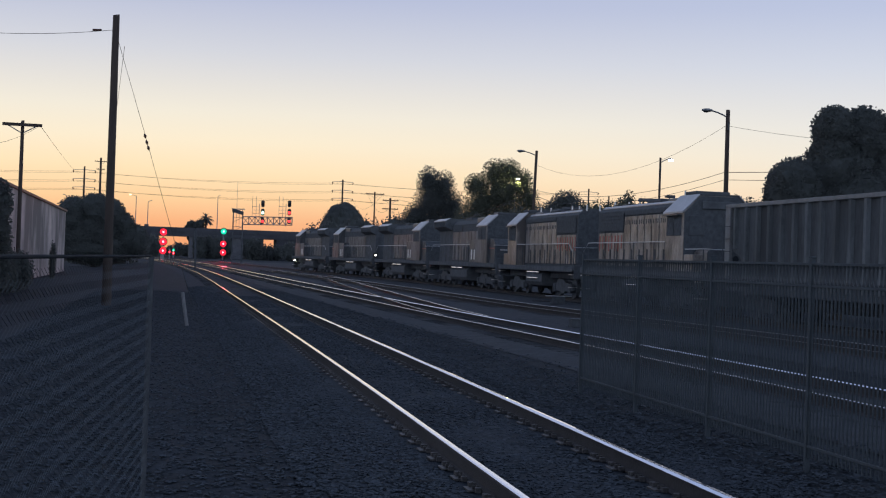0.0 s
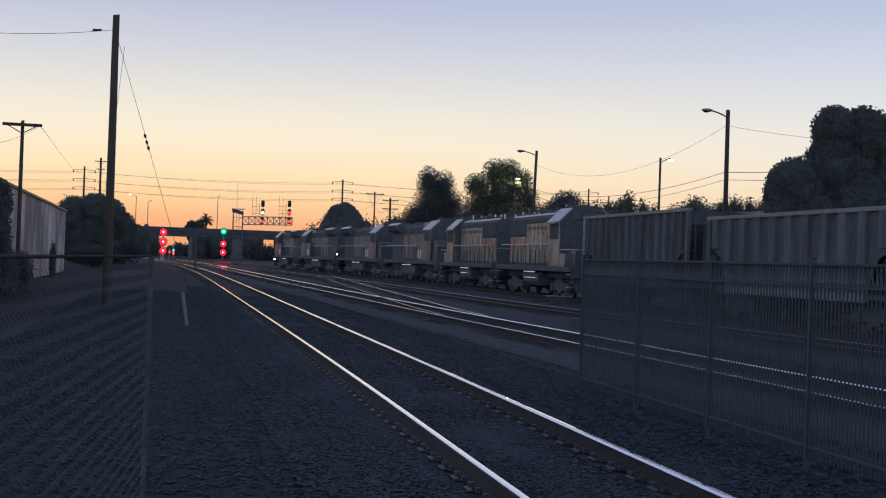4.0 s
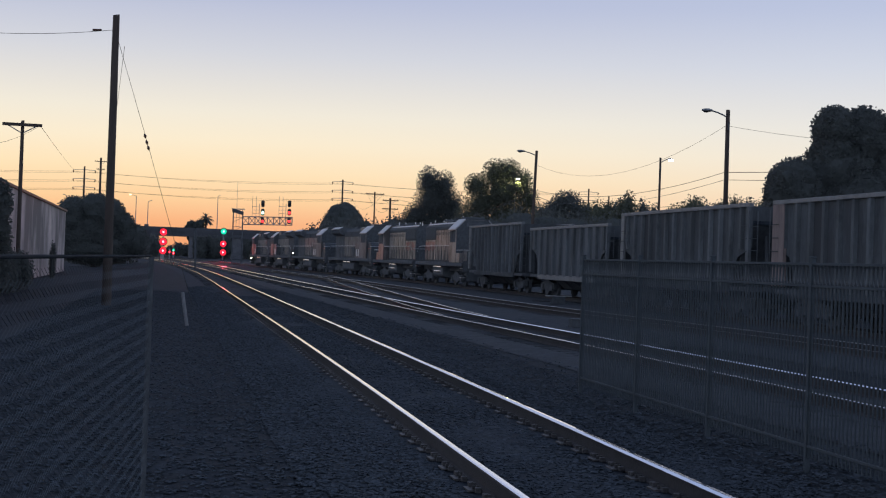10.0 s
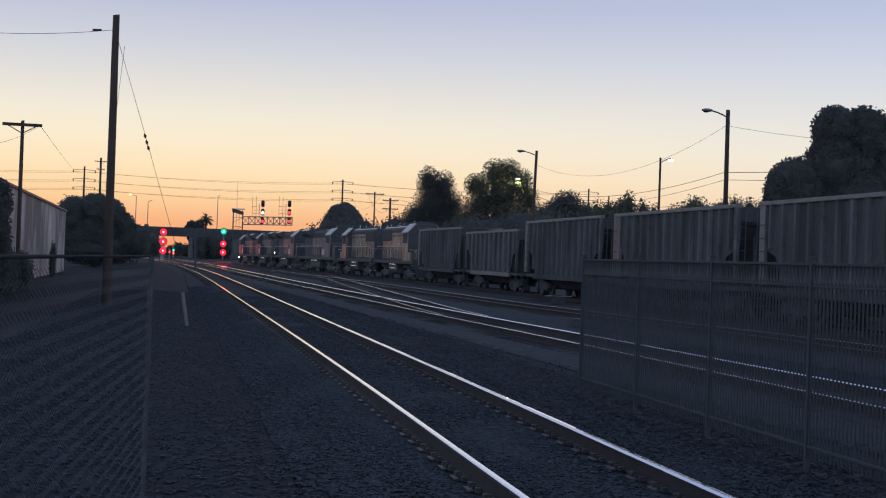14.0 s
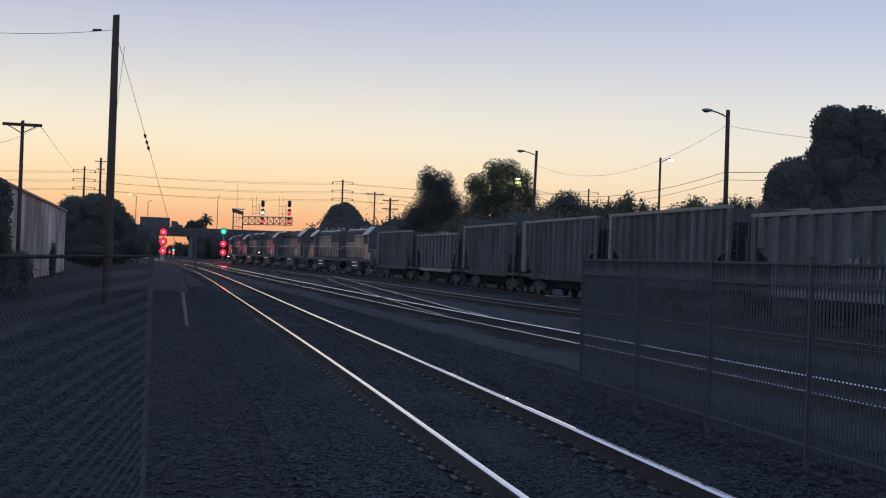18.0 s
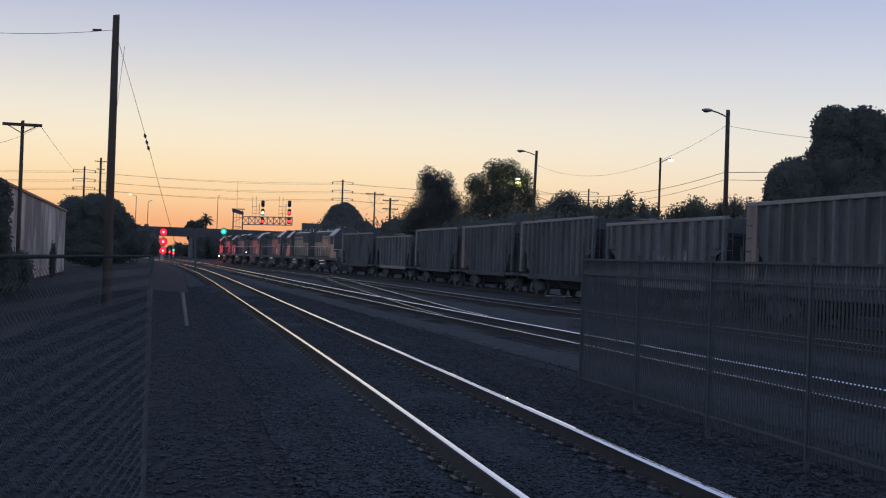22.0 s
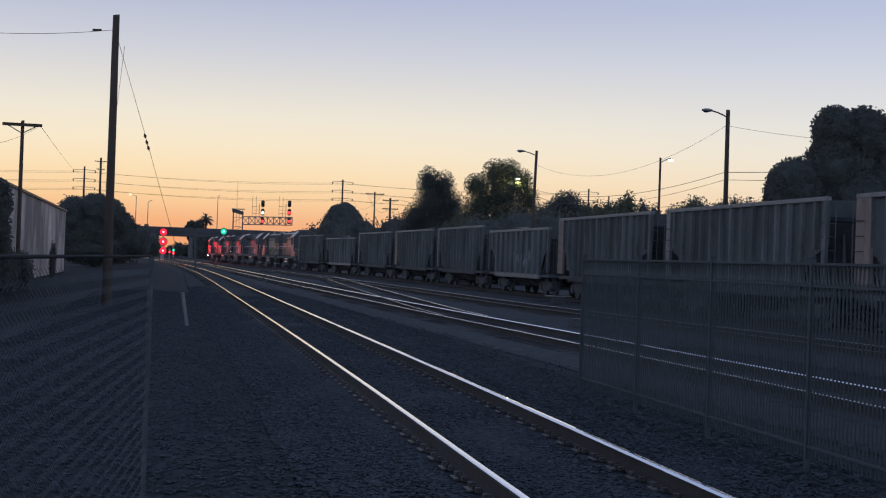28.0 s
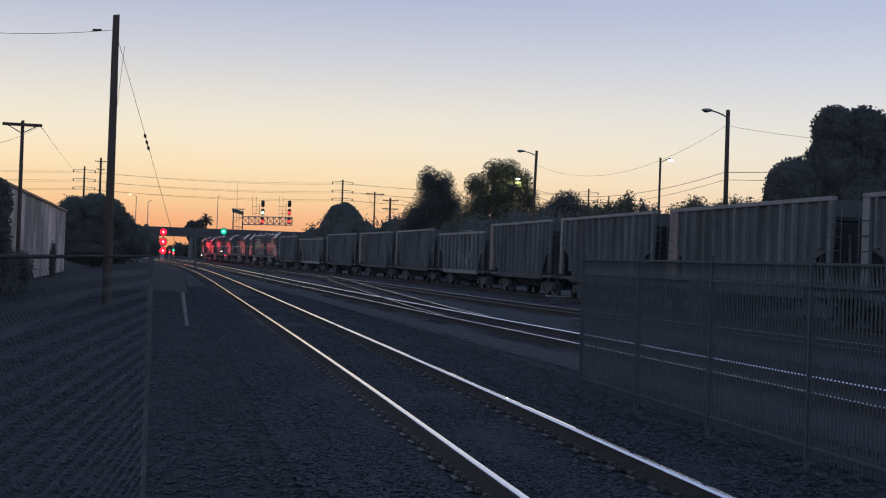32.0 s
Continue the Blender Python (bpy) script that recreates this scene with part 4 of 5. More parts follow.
def chain_link_fence():
    a, b = Vector((-0.72, 2.0, 0)), Vector((-0.10, 9.3, 0))
    L = (b - a).length
    head = math.degrees(math.atan2(-(b.x - a.x), b.y - a.y))
    fence = thing("chain_link_fence", pose(a.x, a.y, 0, 0, 0, head), "weathered galvanised chain-link fence beside the track", "fence")
    top = 1.834
    bm = B()
    rod(bm, (0, 0, top), (0, L, top), 0.0078, n=10)
    part("top_rail", bm, TOPRAIL, fence)
    n = 1
    for i in range(n + 1):
        bm = B()
        y = L * i / n
        rod(bm, (0, y, -0.1), (0, y, top), 0.018, n=12)
        part("post", bm, GRILLE, fence)
    # each wire is an upright zigzag hooked into its neighbours
    pitch, r = 0.075, 0.0011
    rows = int((top - 0.06) / (pitch / 2))
    wires = int(L / pitch)
    i = np.arange(rows + 1)
    verts, faces = [], []
    for j in range(wires):
        way = np.where(i % 2 == 0, 1.0, -1.0)
        ring = np.zeros((rows + 1, 3, 3))
        for d in range(3):
            an = d * 2.0944
            ring[:, d, 0] = 0.003 * way + r * math.cos(an)
            ring[:, d, 1] = pitch * (j + 0.5) + 0.53 * pitch * way + r * math.sin(an)
            ring[:, d, 2] = 0.03 + i * pitch / 2
        o = len(verts)
        verts += ring.reshape(-1, 3).tolist()
        for q in range(rows):
            for d in range(3):
                e = (d + 1) % 3
                faces.append((o + 3 * q + d, o + 3 * q + e, o + 3 * q + 3 + e, o + 3 * q + 3 + d))
    me = bpy.data.meshes.new("wire_mesh")
    me.from_pydata(verts, [], faces)
    me.materials.append(DULLGALV)
    ob = new("wire_mesh", me)
    ob.parent = fence
    tagged(ob, "diamond wire mesh", kind="stuff")


chain_link_fence()


# ---- sleepers, plates and stones of the near track ----
def near_track_details():
    bm = B()
    box(bm, -1.28, 1.28, -0.11, 0.11, -0.14, 0.004, 0.012)
    tie_me = finish(bm, "sleeper", TIE)
    bm = B()
    box(bm, -0.17, 0.17, -0.10, 0.10, 0.0, 0.018, 0.004)
    for dx in (-0.12, -0.085, 0.085, 0.12):
        for dy in (-0.06, 0.06):
            box(bm, dx - 0.012, dx + 0.012, dy - 0.012, dy + 0.012, 0.016, 0.052)
    plate_me = finish(bm, "tie_plate", TIEPLATE)
    bm = B()
    box(bm, -0.026, 0.026, -0.02, 0.02, 0.0, 0.045, 0.006)
    clip_me = finish(bm, "rail_anchor", TIEPLATE)
    rnd = random.Random(3)
    y = -18.0
    while y < 62:
        xl = float(np.interp(y, [p[1] for p in NL], [p[0] for p in NL]))
        xr = float(np.interp(y, [p[1] for p in NR], [p[0] for p in NR]))
        ob = new("sleeper", tie_me)
        ob.parent = track_near
        ob.location, ob.rotation_euler = ((xl + xr) / 2 + rnd.uniform(-0.04, 0.04), y, rnd.uniform(-0.016, -0.004)), (0, 0, rnd.uniform(-0.012, 0.012))
        if y < 45:
            for x in (xl, xr):
                ob = new("tie_plate", plate_me)
                ob.parent, ob.location = track_near, (x, y, 0.002)
                if y < 26:
                    for dy in (-0.15, 0.13):
                        ob = new("rail_anchor", clip_me)
                        ob.parent, ob.location = track_near, (x - 0.10, y + dy, 0.005)
        y += 0.55


near_track_details()


def stones(name, n, x0, x1, y0, y1, seed, size, z=-0.03):
    """Loose ballast stones as one mesh of small faceted pebbles."""
    rng = np.random.default_rng(seed)
    base = np.array([(1, 0, -0.3), (-0.5, 0.87, -0.3), (-0.5, -0.87, -0.3), (0.5, 0.5, 0.6), (-0.7, 0.1, 0.55), (0.2, -0.6, 0.7)])
    tri = [(0, 1, 3), (1, 4, 3), (1, 2, 4), (2, 5, 4), (2, 0, 5), (0, 3, 5), (3, 4, 5)]
    # denser towards the near end
    ys = y0 + (y1 - y0) * rng.random(n) ** 1.6
    xs = rng.uniform(x0, x1, n)
    z = np.interp(xs, (x0, x1), z if isinstance(z, tuple) else (z, z))[:, None]
    sc = size * rng.uniform(0.5, 1.35, (n, 1)) * rng.uniform(0.7, 1.2, (n, 3)) * np.array((1.0, 1.0, 0.34))
    p = (base[None] + rng.uniform(-0.22, 0.22, (n, 6, 3))) * sc[:, None, :]
    a = rng.uniform(0, 6.283, n)
    c, si = np.cos(a)[:, None], np.sin(a)[:, None]
    v = np.stack((xs[:, None] + c * p[..., 0] - si * p[..., 1], ys[:, None] + si * p[..., 0] + c * p[..., 1], z + p[..., 2]), axis=2)
    verts = v.reshape(-1, 3).tolist()
    faces = (np.arange(n)[:, None, None] * 6 + np.array(tri)[None]).reshape(-1, 3).tolist()
    me = bpy.data.meshes.new(name)
    me.from_pydata(verts, [], faces)
    me.materials.append(STONE)
    return tagged(new(name, me), "loose grey crushed stone ballast", "gravel", kind="stuff")


stones("gravel", 12000, 1.70, 2.45, 7.0, 75, 11, 0.032, -0.004)
stones("gravel", 12000, 1.18, 1.80, 7.0, 75, 18, 0.034, (-0.068, -0.006))
stones("gravel", 14000, 2.85, 4.05, 7.0, 60, 16, 0.034, 0.004)
stones("gravel", 8000, 4.5, 5.25, 9.0, 75, 17, 0.034, -0.004)
stones("gravel", 6000, 5.15, 5.75, 9.0, 75, 19, 0.034, (-0.006, -0.068))
stones("gravel", 9000, 5.7, 7.0, 9.0, 75, 20, 0.034, -0.070)
stones("gravel", 40000, -3.2, 1.3, 6.5, 90, 12, 0.030, -0.078)
stones("gravel", 2600, 2.20, 2.46, 7.5, 40, 14, 0.036, -0.004)
stones("gravel", 9000, 6.4, 15.0, 12, 66, 13, 0.040, -0.055)


# ---- poles and wires ----
def utility_pole(x, y, height, r, lean=(0, 0), arms=(), label="weathered wooden utility pole", group="utility poles", pins=True):
    """A tapered wooden pole; arms: rows of height, length to either side, turn in degrees."""
    pole = thing("utility_pole", pose(x, y, 0), label, "utility pole", group)
    bm = B()
    n = 14
    rings = []
    rnd = random.Random(int(x * 10))
    for i in range(8):
        k = i / 7
        rad = r * (1 - 0.28 * k)
        rings.append([bm.verts.new((lean[0] * k + rad * (1 + rnd.uniform(-0.04, 0.04)) * math.cos(a * 2 * math.pi / n), lean[1] * k + rad * math.sin(a * 2 * math.pi / n), -0.2 + (height + 0.2) * k)) for a in range(n)])
    for v in rings[-1][:5]:
        v.co.z += r * 0.35
    for u, v in zip(rings, rings[1:]):
        for a in range(n):
            bm.faces.new((u[a], u[(a + 1) % n], v[(a + 1) % n], v[a]))
    bm.faces.new(rings[-1])
    part("shaft", bm, POLEWOOD, pole)
    for z, half, turn in arms:
        k = z / height
        m = Matrix.Translation((lean[0] * k, lean[1] * k, z)) @ Matrix.Rotation(radians(turn), 4, "Z")
        bm = B()
        box(bm, -half, half, -r - 0.12, -r * 0.6, -0.07, 0.07, 0.01)
        bmesh.ops.transform(bm, matrix=m, verts=bm.verts)
        arm = part("crossarm", bm, POLEWOOD, pole)
        for sx in (-1, 1):
            bm = B()
            rod(bm, (sx * half * 0.72, -r - 0.06, -0.05), (sx * r * 0.5, -r - 0.02, -half * 0.42), 0.025, n=6)
            bmesh.ops.transform(bm, matrix=m, verts=bm.verts)
            part("brace", bm, GALV, pole)
            for q in (0.92, 0.55) if pins else ():
                bm = B()
                rod(bm, (sx * half * q, -r - 0.05, 0.07), (sx * half * q, -r - 0.05, 0.22), 0.045, 0.03, n=8)
                bmesh.ops.transform(bm, matrix=m, verts=bm.verts)
                part("insulator", bm, INSUL, arm)
    return pole


# tall pole by the fence, with its guy wire and marker
big = utility_pole(-2.0, 47.8, 10.05, 0.165, lean=(-0.02, 0), label="tall dark wooden pole beside the tracks")
cable((-2.1, 47.8, 9.54), (-9.6, 46.8, 9.15), 0.25, 0.009, "thin wire strung from the tall pole")
bm = line_tube([(-1.93, 47.8, 9.2), (-0.88, 47.8, 5.91), (0.06, 47.8, 2.87), (0.95, 47.8, 0.0)], 0.008)
guy = solid("guy_wire", bm, DARKWIRE, "steel guy wire with strain insulators, anchored in the ground", "wire")
for k in (0.28, 0.315, 0.345):
    p = Vector((-1.93, 47.8, 9.2)).lerp(Vector((0.06, 47.8, 2.87)), k + 0.243)
    bm = B()
    d = (Vector((0.06, 47.8, 2.87)) - Vector((-1.93, 47.8, 9.2))).normalized()
    rod(bm, p - d * 0.09, p, 0.02, 0.055, n=10)
    rod(bm, p, p + d * 0.09, 0.055, 0.02, n=10)
    part("strain_insulator", bm, INSUL, guy)
for p, q in (((-2.5, 47.75, 9.5), (-2.8, 47.7, 9.48)), ((-5.85, 47.3, 9.2), (-6.2, 47.3, 9.18))):
    bm = B()
    rod(bm, p, q, 0.04, n=8)
    solid("wire_insulator", bm, INSUL, "small dark insulator on the pole's wire", "insulator")
bm = B()
rod(bm, (0.60, 36.0, -0.1), (0.45, 36.0, 0.80), 0.045, n=10)
solid("guy_marker", bm, mat("pale_plastic", (0.20, 0.20, 0.21), 0.6, vary=0.2, scale=6), "pale leaning plastic guy wire marker", "marker post")

utility_pole(-6.9, 65.7, 7.81, 0.11, lean=(0, 0), arms=[(7.62, 0.9, 2)], label="wooden utility pole with one braced crossarm", pins=False)
cable((-6.1, 65.5, 7.6), (-8.25, 60.0, 6.15), 0.25, 0.008, "thin wire from the pole's crossarm")
cable((-6.06, 65.5, 7.6), (-19.3, 300, 18.1), 0.35, 0.010, "long sagging wire running towards the bridge", 24)
cable((-1.7, 47.8, 9.0), (-14.8, 300, 20.8), 6.0, 0.008, "fine wire to the far poles", 12)
utility_pole(-14.8, 300.0, 21.8, 0.3, arms=[(21.0, 1.3, 5), (19.3, 0.9, 5)], label="tall far wooden pole with short arms")


def transmission_pole(x, y, top, arms):
    pole = thing("transmission_pole", pose(x, y, 0), "tall slim transmission pole with three double arms", "utility pole", "transmission poles")
    bm = B()
    rod(bm, (0, 0, 0), (0, 0, top), 0.45, 0.28, n=12)
    part("shaft", bm, POLEWOOD, pole)
    for z in arms:
        for sx in (-1, 1):
            bm = B()
            rod(bm, (0, 0, z + 0.1), (sx * 3.7, 0, z - 0.1), 0.12, 0.07, n=6)
            arm = part("arm", bm, GALV, pole)
            for dz in (-0.25, -0.65):
                bm = B()
                rod(bm, (sx * 3.6, 0, z + dz + 0.1), (sx * (3.9 - 0.4 * abs(dz)), 0, z + dz - 0.25), 0.22, 0.16, n=8)
                part("insulator", bm, INSUL, arm)
    return pole


ARMS = (29.2, 26.1, 23.2)
transmission_pole(-29.0, 478, 30.4, ARMS)
transmission_pole(61.5, 478, 30.0, ARMS)
transmission_pole(-120.0, 478, 30.4, ARMS)
transmission_pole(152.0, 470, 30.4, ARMS)
for x0, x1, y1 in ((-29.0, 61.5, 478), (-120.0, -29.0, 478), (61.5, 152.0, 470)):
    for z in ARMS:
        for sx in (-1, 1):
            cable((x0 + sx * 3.7, 478, z - 0.6), (x1 + sx * 3.7, y1, z - 0.6), 1.3 + 0.2 * sx, 0.036, "far power line conductor between transmission poles", 12)
utility_pole(35.3, 230.0, 13.5, 0.17, arms=[(13.15, 1.65, -4)], label="far wooden pole with a single crossarm")
utility_pole(37.25, 225.0, 12.3, 0.24, arms=[(11.9, 1.35, -4), (10.45, 1.35, -4)], label="far thick wooden pole with two crossarms")
cable((36.8, 230, 13.3), (65.4, 478, 22.8), 3.0, 0.02, "thin line between far poles")
cable((34, 230, 13.3), (37, 225, 10.5), 1.8, 0.015, "slack line between two far poles")
cable((38.4, 225, 12.1), (60, 150, 9.5), 1.5, 0.02, "thin line behind the trees")


def yard_lamp(x, y, h, r, reach, lit=False, lean=0.0, wood=True, label="wooden yard lamp post with an unlit cobra-head lamp"):
    lamp = thing("street_lamp", pose(x, y, 0), label, "street lamp", "yard lamps")
    bm = B()
    rod(bm, (-lean, 0, -0.2), (0, 0, h), r, r * 0.72, n=12)
    part("post", bm, POLEWOOD if wood else GALV, lamp)
    pts = [(0, 0, h - 0.35)] + [(reach * k, 0, h - 0.35 + 0.28 * math.sin(k * 1.6)) for k in (0.25, 0.5, 0.75)]
    arm = part("arm", line_tube(pts, 0.035, 6), GALV, lamp)
    bm = B()
    bmesh.ops.create_uvsphere(bm, u_segments=14, v_segments=8, radius=1, matrix=Matrix.Translation((reach, 0, h - 0.07)) @ Matrix.Diagonal((abs(reach) * 0.27, 0.15, 0.085, 1)))
    part("lamp_head", bm, GALV, lamp, smooth=True)
    bm = B()
    bmesh.ops.create_uvsphere(bm, u_segments=12, v_segments=6, radius=1, matrix=Matrix.Translation((reach * 1.05, 0, h - 0.13)) @ Matrix.Diagonal((0.15, 0.1, 0.055, 1) if not lit else (0.20, 0.16, 0.11, 1)))
    part("lens", bm, LAMP_ON if lit else GLASS, lamp, "glowing lens" if lit else "", smooth=True)
    bm = B()
    rod(bm, (-0.02, -r - 0.05, h - 0.95), (-0.02, -r - 0.05, h - 0.6), 0.05, n=8)
    part("bracket", bm, DARKMETAL, lamp)
    return lamp


yard_lamp(25.07, 57.2, 9.28, 0.13, -1.02, lean=-0.05)
yard_lamp(24.63, 88.0, 9.66, 0.13, -1.12, lean=0.25)
yard_lamp(33.63, 88.0, 9.63, 0.10, 0.72, lit=True, wood=True, label="slim dark lamp post with a glowing lamp")
bm = B()
cable((25.0, 57.2, 8.55), (24.6, 88, 8.7), 1.45, 0.0075, "drooping wire between two lamp posts")
cable((25.0, 57.2, 8.55), (28.2, 46.0, 6.9), 0.15, 0.0075, "wire from a lamp post into the tree")
cable((25.0, 57.2, 6.4), (24.6, 88, 6.95), 0.75, 0.013, "thick cable between two lamp posts")
cable((25.0, 57.2, 6.05), (40, 122, 8.0), 0.4, 0.011, "cable running behind the train to the trees")
cable((25.0, 57.2, 6.4), (28.6, 50.0, 6.3), 0.05, 0.015, "thick cable running into the tree")
cable((25.0, 57.2, 6.05), (28.4, 50.0, 5.9), 0.05, 0.012, "cable running into the tree")
cable((24.6, 88, 6.6), (40, 128, 8.2), 0.3, 0.018, "cable behind the lamp post")
cable((24.6, 88, 6.95), (27, 150, 5.2), 0.6, 0.02, "cable in front of the trees")
# the lamp that shines among the leaves
lf = thing("street_lamp", pose(33.82, 128.2, 0), "lamp post with a lit lamp standing among tree leaves", "street lamp", "yard lamps")
bm = B()
rod(bm, (0, 0.3, 0), (0, 0.1, 10.3), 0.03, 0.025, n=6)
part("post", bm, GALV, lf)
bm = B()
box(bm, -0.1, 0.5, -0.15, 0.1, 10.32, 10.40, 0.03)
part("lamp_head", bm, GALV, lf)
bm = B()
box(bm, 0.10, 0.36, -0.14, 0.06, 10.26, 10.315, 0.02)
part("lens", bm, LAMP_ON, lf, "glowing lens")
lamp_data = bpy.data.lights.new("street_lamp_light", "POINT")
lamp_data.energy, lamp_data.color, lamp_data.shadow_soft_size = 170, (1.0, 1.0, 0.45), 0.2
new("street_lamp_light", lamp_data).location = (33.95, 127.5, 10.0)


utility_pole(46.6, 137.0, 9.5, 0.11, label="short far wooden pole among trees")
utility_pole(61.2, 137.0, 10.0, 0.11, label="short far wooden pole among trees")


# ---- warehouse along the yard ----
def warehouse():
    ware = thing("warehouse", pose(-7.22, 38.0, 0, 0, 0, 0.62), "long low warehouse with a stained pale wall and rusty roof edge", "building")
    L, top = 72.0, 4.86
    bm = B()
    box(bm, -22.0, -0.12, 0.0, L, -0.2, top - 0.1)
    part("core_wall", bm, CONCRETE, ware)
    rnd = random.Random(4)
    y = 0.0
    while y < L - 0.1:
        bm = B()
        box(bm, -0.12, rnd.uniform(0.0, 0.004), y + 0.004, min(y + 6.0, L) - 0.004, 0.0, top - 0.12, 0.01)
        part("wall_panel", bm, WALLPAINT, ware)
        y += 6.0
    bm = B()
    side_prism(bm, [(-0.2, top - 0.12), (L + 0.15, top - 0.12), (L + 0.15, top + 0.02), (-0.2, top + 0.02)], -0.3, 0.12)
    part("roof_edge", bm, ROOFEDGE, ware, "rusty metal roof flashing")
    bm = B()
    prism(bm, [(-22.2, top - 0.1), (0.0, top - 0.1), (-11, top + 0.05)], 0, L)
    part("roof", bm, ROOFEDGE, ware)


warehouse()


# ---- trees ----
def leaves_mesh(lobes, n, size, seed, name, core=0.74, spread=(0.70, 1.03)):
    """Leaf clumps round a set of lobes (centre, radii), with lumpy cores inside, as one crown."""
    rng = np.random.default_rng(seed)
    bm = B()
    for k, (c, r) in enumerate(lobes):
        g = bmesh.ops.create_icosphere(bm, subdivisions=4 if core > 0.9 else 3, radius=1)
        for v in g["verts"]:
            d = v.co.normalized()
            f = core + 0.13 * noise.noise(d * 2.2 + Vector((k * 3.1, seed, 0))) + 0.10 * noise.noise(d * 6.5 + Vector((k, seed, 3)))
            v.co = Vector(c) + Vector((d.x * r[0] * f, d.y * r[1] * f, d.z * r[2] * f))
    me0 = bpy.data.meshes.new("core")
    bm.to_mesh(me0)
    bm.free()
    verts = [tuple(v.co) for v in me0.vertices]
    faces = [tuple(p.vertices) for p in me0.polygons]
    bpy.data.meshes.remove(me0)
    w = np.array([r[0] * r[2] for _, r in lobes])
    pick = rng.choice(len(lobes), n, p=w / w.sum())
    d = rng.normal(size=(n, 3))
    d /= np.linalg.norm(d, axis=1)[:, None]
    k = rng.uniform(spread[0], spread[1], n) + 0.045 * rng.random(n) ** 7
    cen = np.array([lobes[i][0] for i in pick]) + d * np.array([lobes[i][1] for i in pick]) * k[:, None]
    a = rng.normal(size=(n, 3))
    a /= np.linalg.norm(a, axis=1)[:, None]
    b = np.cross(a, rng.normal(size=(n, 3)))
    b /= np.linalg.norm(b, axis=1)[:, None]
    s = size * rng.uniform(0.55, 1.35, n)
    for i in range(n):
        o = len(verts)
        p, u, v = cen[i], a[i] * s[i], b[i] * s[i] * 0.55
        verts += [tuple(p - u), tuple(p + v), tuple(p + u), tuple(p - v)]
        faces.append((o, o + 1, o + 2, o + 3))
    me = bpy.data.meshes.new(name)
    me.from_pydata(verts, [], faces)
    return me


def tree(x, y, height, radius, seed, n=4000, size=0.3, lobes=9, low=0.3, mat_=None, label="leafy dark tree", flat=1.0, group="trees behind the train", shape=None, core=0.74, spread=(0.70, 1.03)):
    tr = thing("tree", pose(x, y, 0), label, "tree", group)
    rnd = random.Random(seed)
    z0 = height * low
    cz, hz = (height + z0) / 2, (height - z0) / 2
    if shape is None:
        shape = []
        for k in range(lobes):
            a = k * 2.399 + rnd.uniform(-0.3, 0.3)
            zz = -0.75 + 1.5 * (k + 0.5) / lobes
            q = math.sqrt(max(0.05, 1 - zz * zz)) * 0.6
            f = rnd.uniform(0.36, 0.52)
            shape.append(((radius * q * math.cos(a), radius * q * math.sin(a) * flat, cz + hz * zz * 0.74), (radius * f, radius * f * flat, hz * f * 0.95)))
    bm = B()
    rod(bm, (0, 0, -0.2), (0, 0, cz), radius * 0.07 + 0.08, radius * 0.035 + 0.03, n=10)
    part("trunk", bm, BARK, tr)
    for c, r in shape[:7]:
        bm = B()
        rod(bm, (0, 0, z0 * 0.8 + 0.2 * cz), c, radius * 0.03 + 0.04, 0.02, n=6)
        part("limb", bm, BARK, tr)
    me = leaves_mesh(shape, n, size, seed, "crown", core, spread)
    me.materials.append(mat_ or LEAF)
    ob = new("crown", me)
    ob.parent = tr
    tagged(ob, kind="stuff")
    return tr


# the big dark tree close behind the train
BIG = [((-2.0, 0, 5.28), (1.25, 1.5, 1.5)), ((-2.35, 0, 4.3), (0.95, 1.4, 1.6)), ((-1.3, -0.6, 3.6), (1.95, 1.8, 1.9)), ((-0.2, 0.2, 8.05), (0.84, 1.2, 1.08)), ((0.0, 0.2, 6.7), (1.15, 1.3, 1.7)), ((0.3, 0.3, 5.9), (1.9, 1.8, 2.0)), ((1.15, 0, 7.62), (1.3, 1.4, 1.52)), ((0.2, 0.2, 7.75), (0.8, 1.2, 0.95)), ((2.2, 0.2, 6.4), (1.7, 1.7, 2.2)),
       ((1.0, -0.5, 4.2), (2.6, 2.2, 2.4)), ((3.6, 0.2, 5.6), (1.9, 1.8, 2.3)), ((3.4, 0, 3.6), (2.4, 2, 2.2)), ((5.2, 0.3, 5.0), (2.0, 2.0, 2.4)), ((0, 0, 2.4), (2.8, 2.2, 1.8))]
tree(27.9, 52.0, 8.9, 4.0, 21, 60000, 0.085, core=0.905, spread=(0.86, 1.02), shape=BIG, label="large dense dark tree beside the track", group="", low=0.15)
tree(33.5, 47.0, 8.2, 3.6, 22, 6000, 0.2, label="dense dark tree beside the track", group="", low=0.1)
# the pair of tall trees
T1 = [((-0.9, 0, 10.9), (1.3, 1.5, 1.8)), ((0.9, 0, 10.3), (1.4, 1.5, 1.9)), ((-0.2, 0, 8.6), (2.3, 2, 2.2)), ((1.9, 0, 7.8), (1.7, 1.6, 2.2)), ((-2.2, 0, 7.0), (1.4, 1.5, 1.5)), ((-3.0, 0, 5.4), (1.5, 1.5, 2.0)), ((0, 0, 5.6), (3.3, 2.2, 2.6)), ((2.6, 0, 5.0), (1.9, 1.8, 2.6)), ((0, 0, 3.2), (4.2, 2, 2.2))]
tree(30.1, 150, 12.6, 4.0, 31, 52000, 0.092, shape=T1, core=0.54, spread=(0.50, 1.12), label="tall dark leafy tree with a ragged crown")
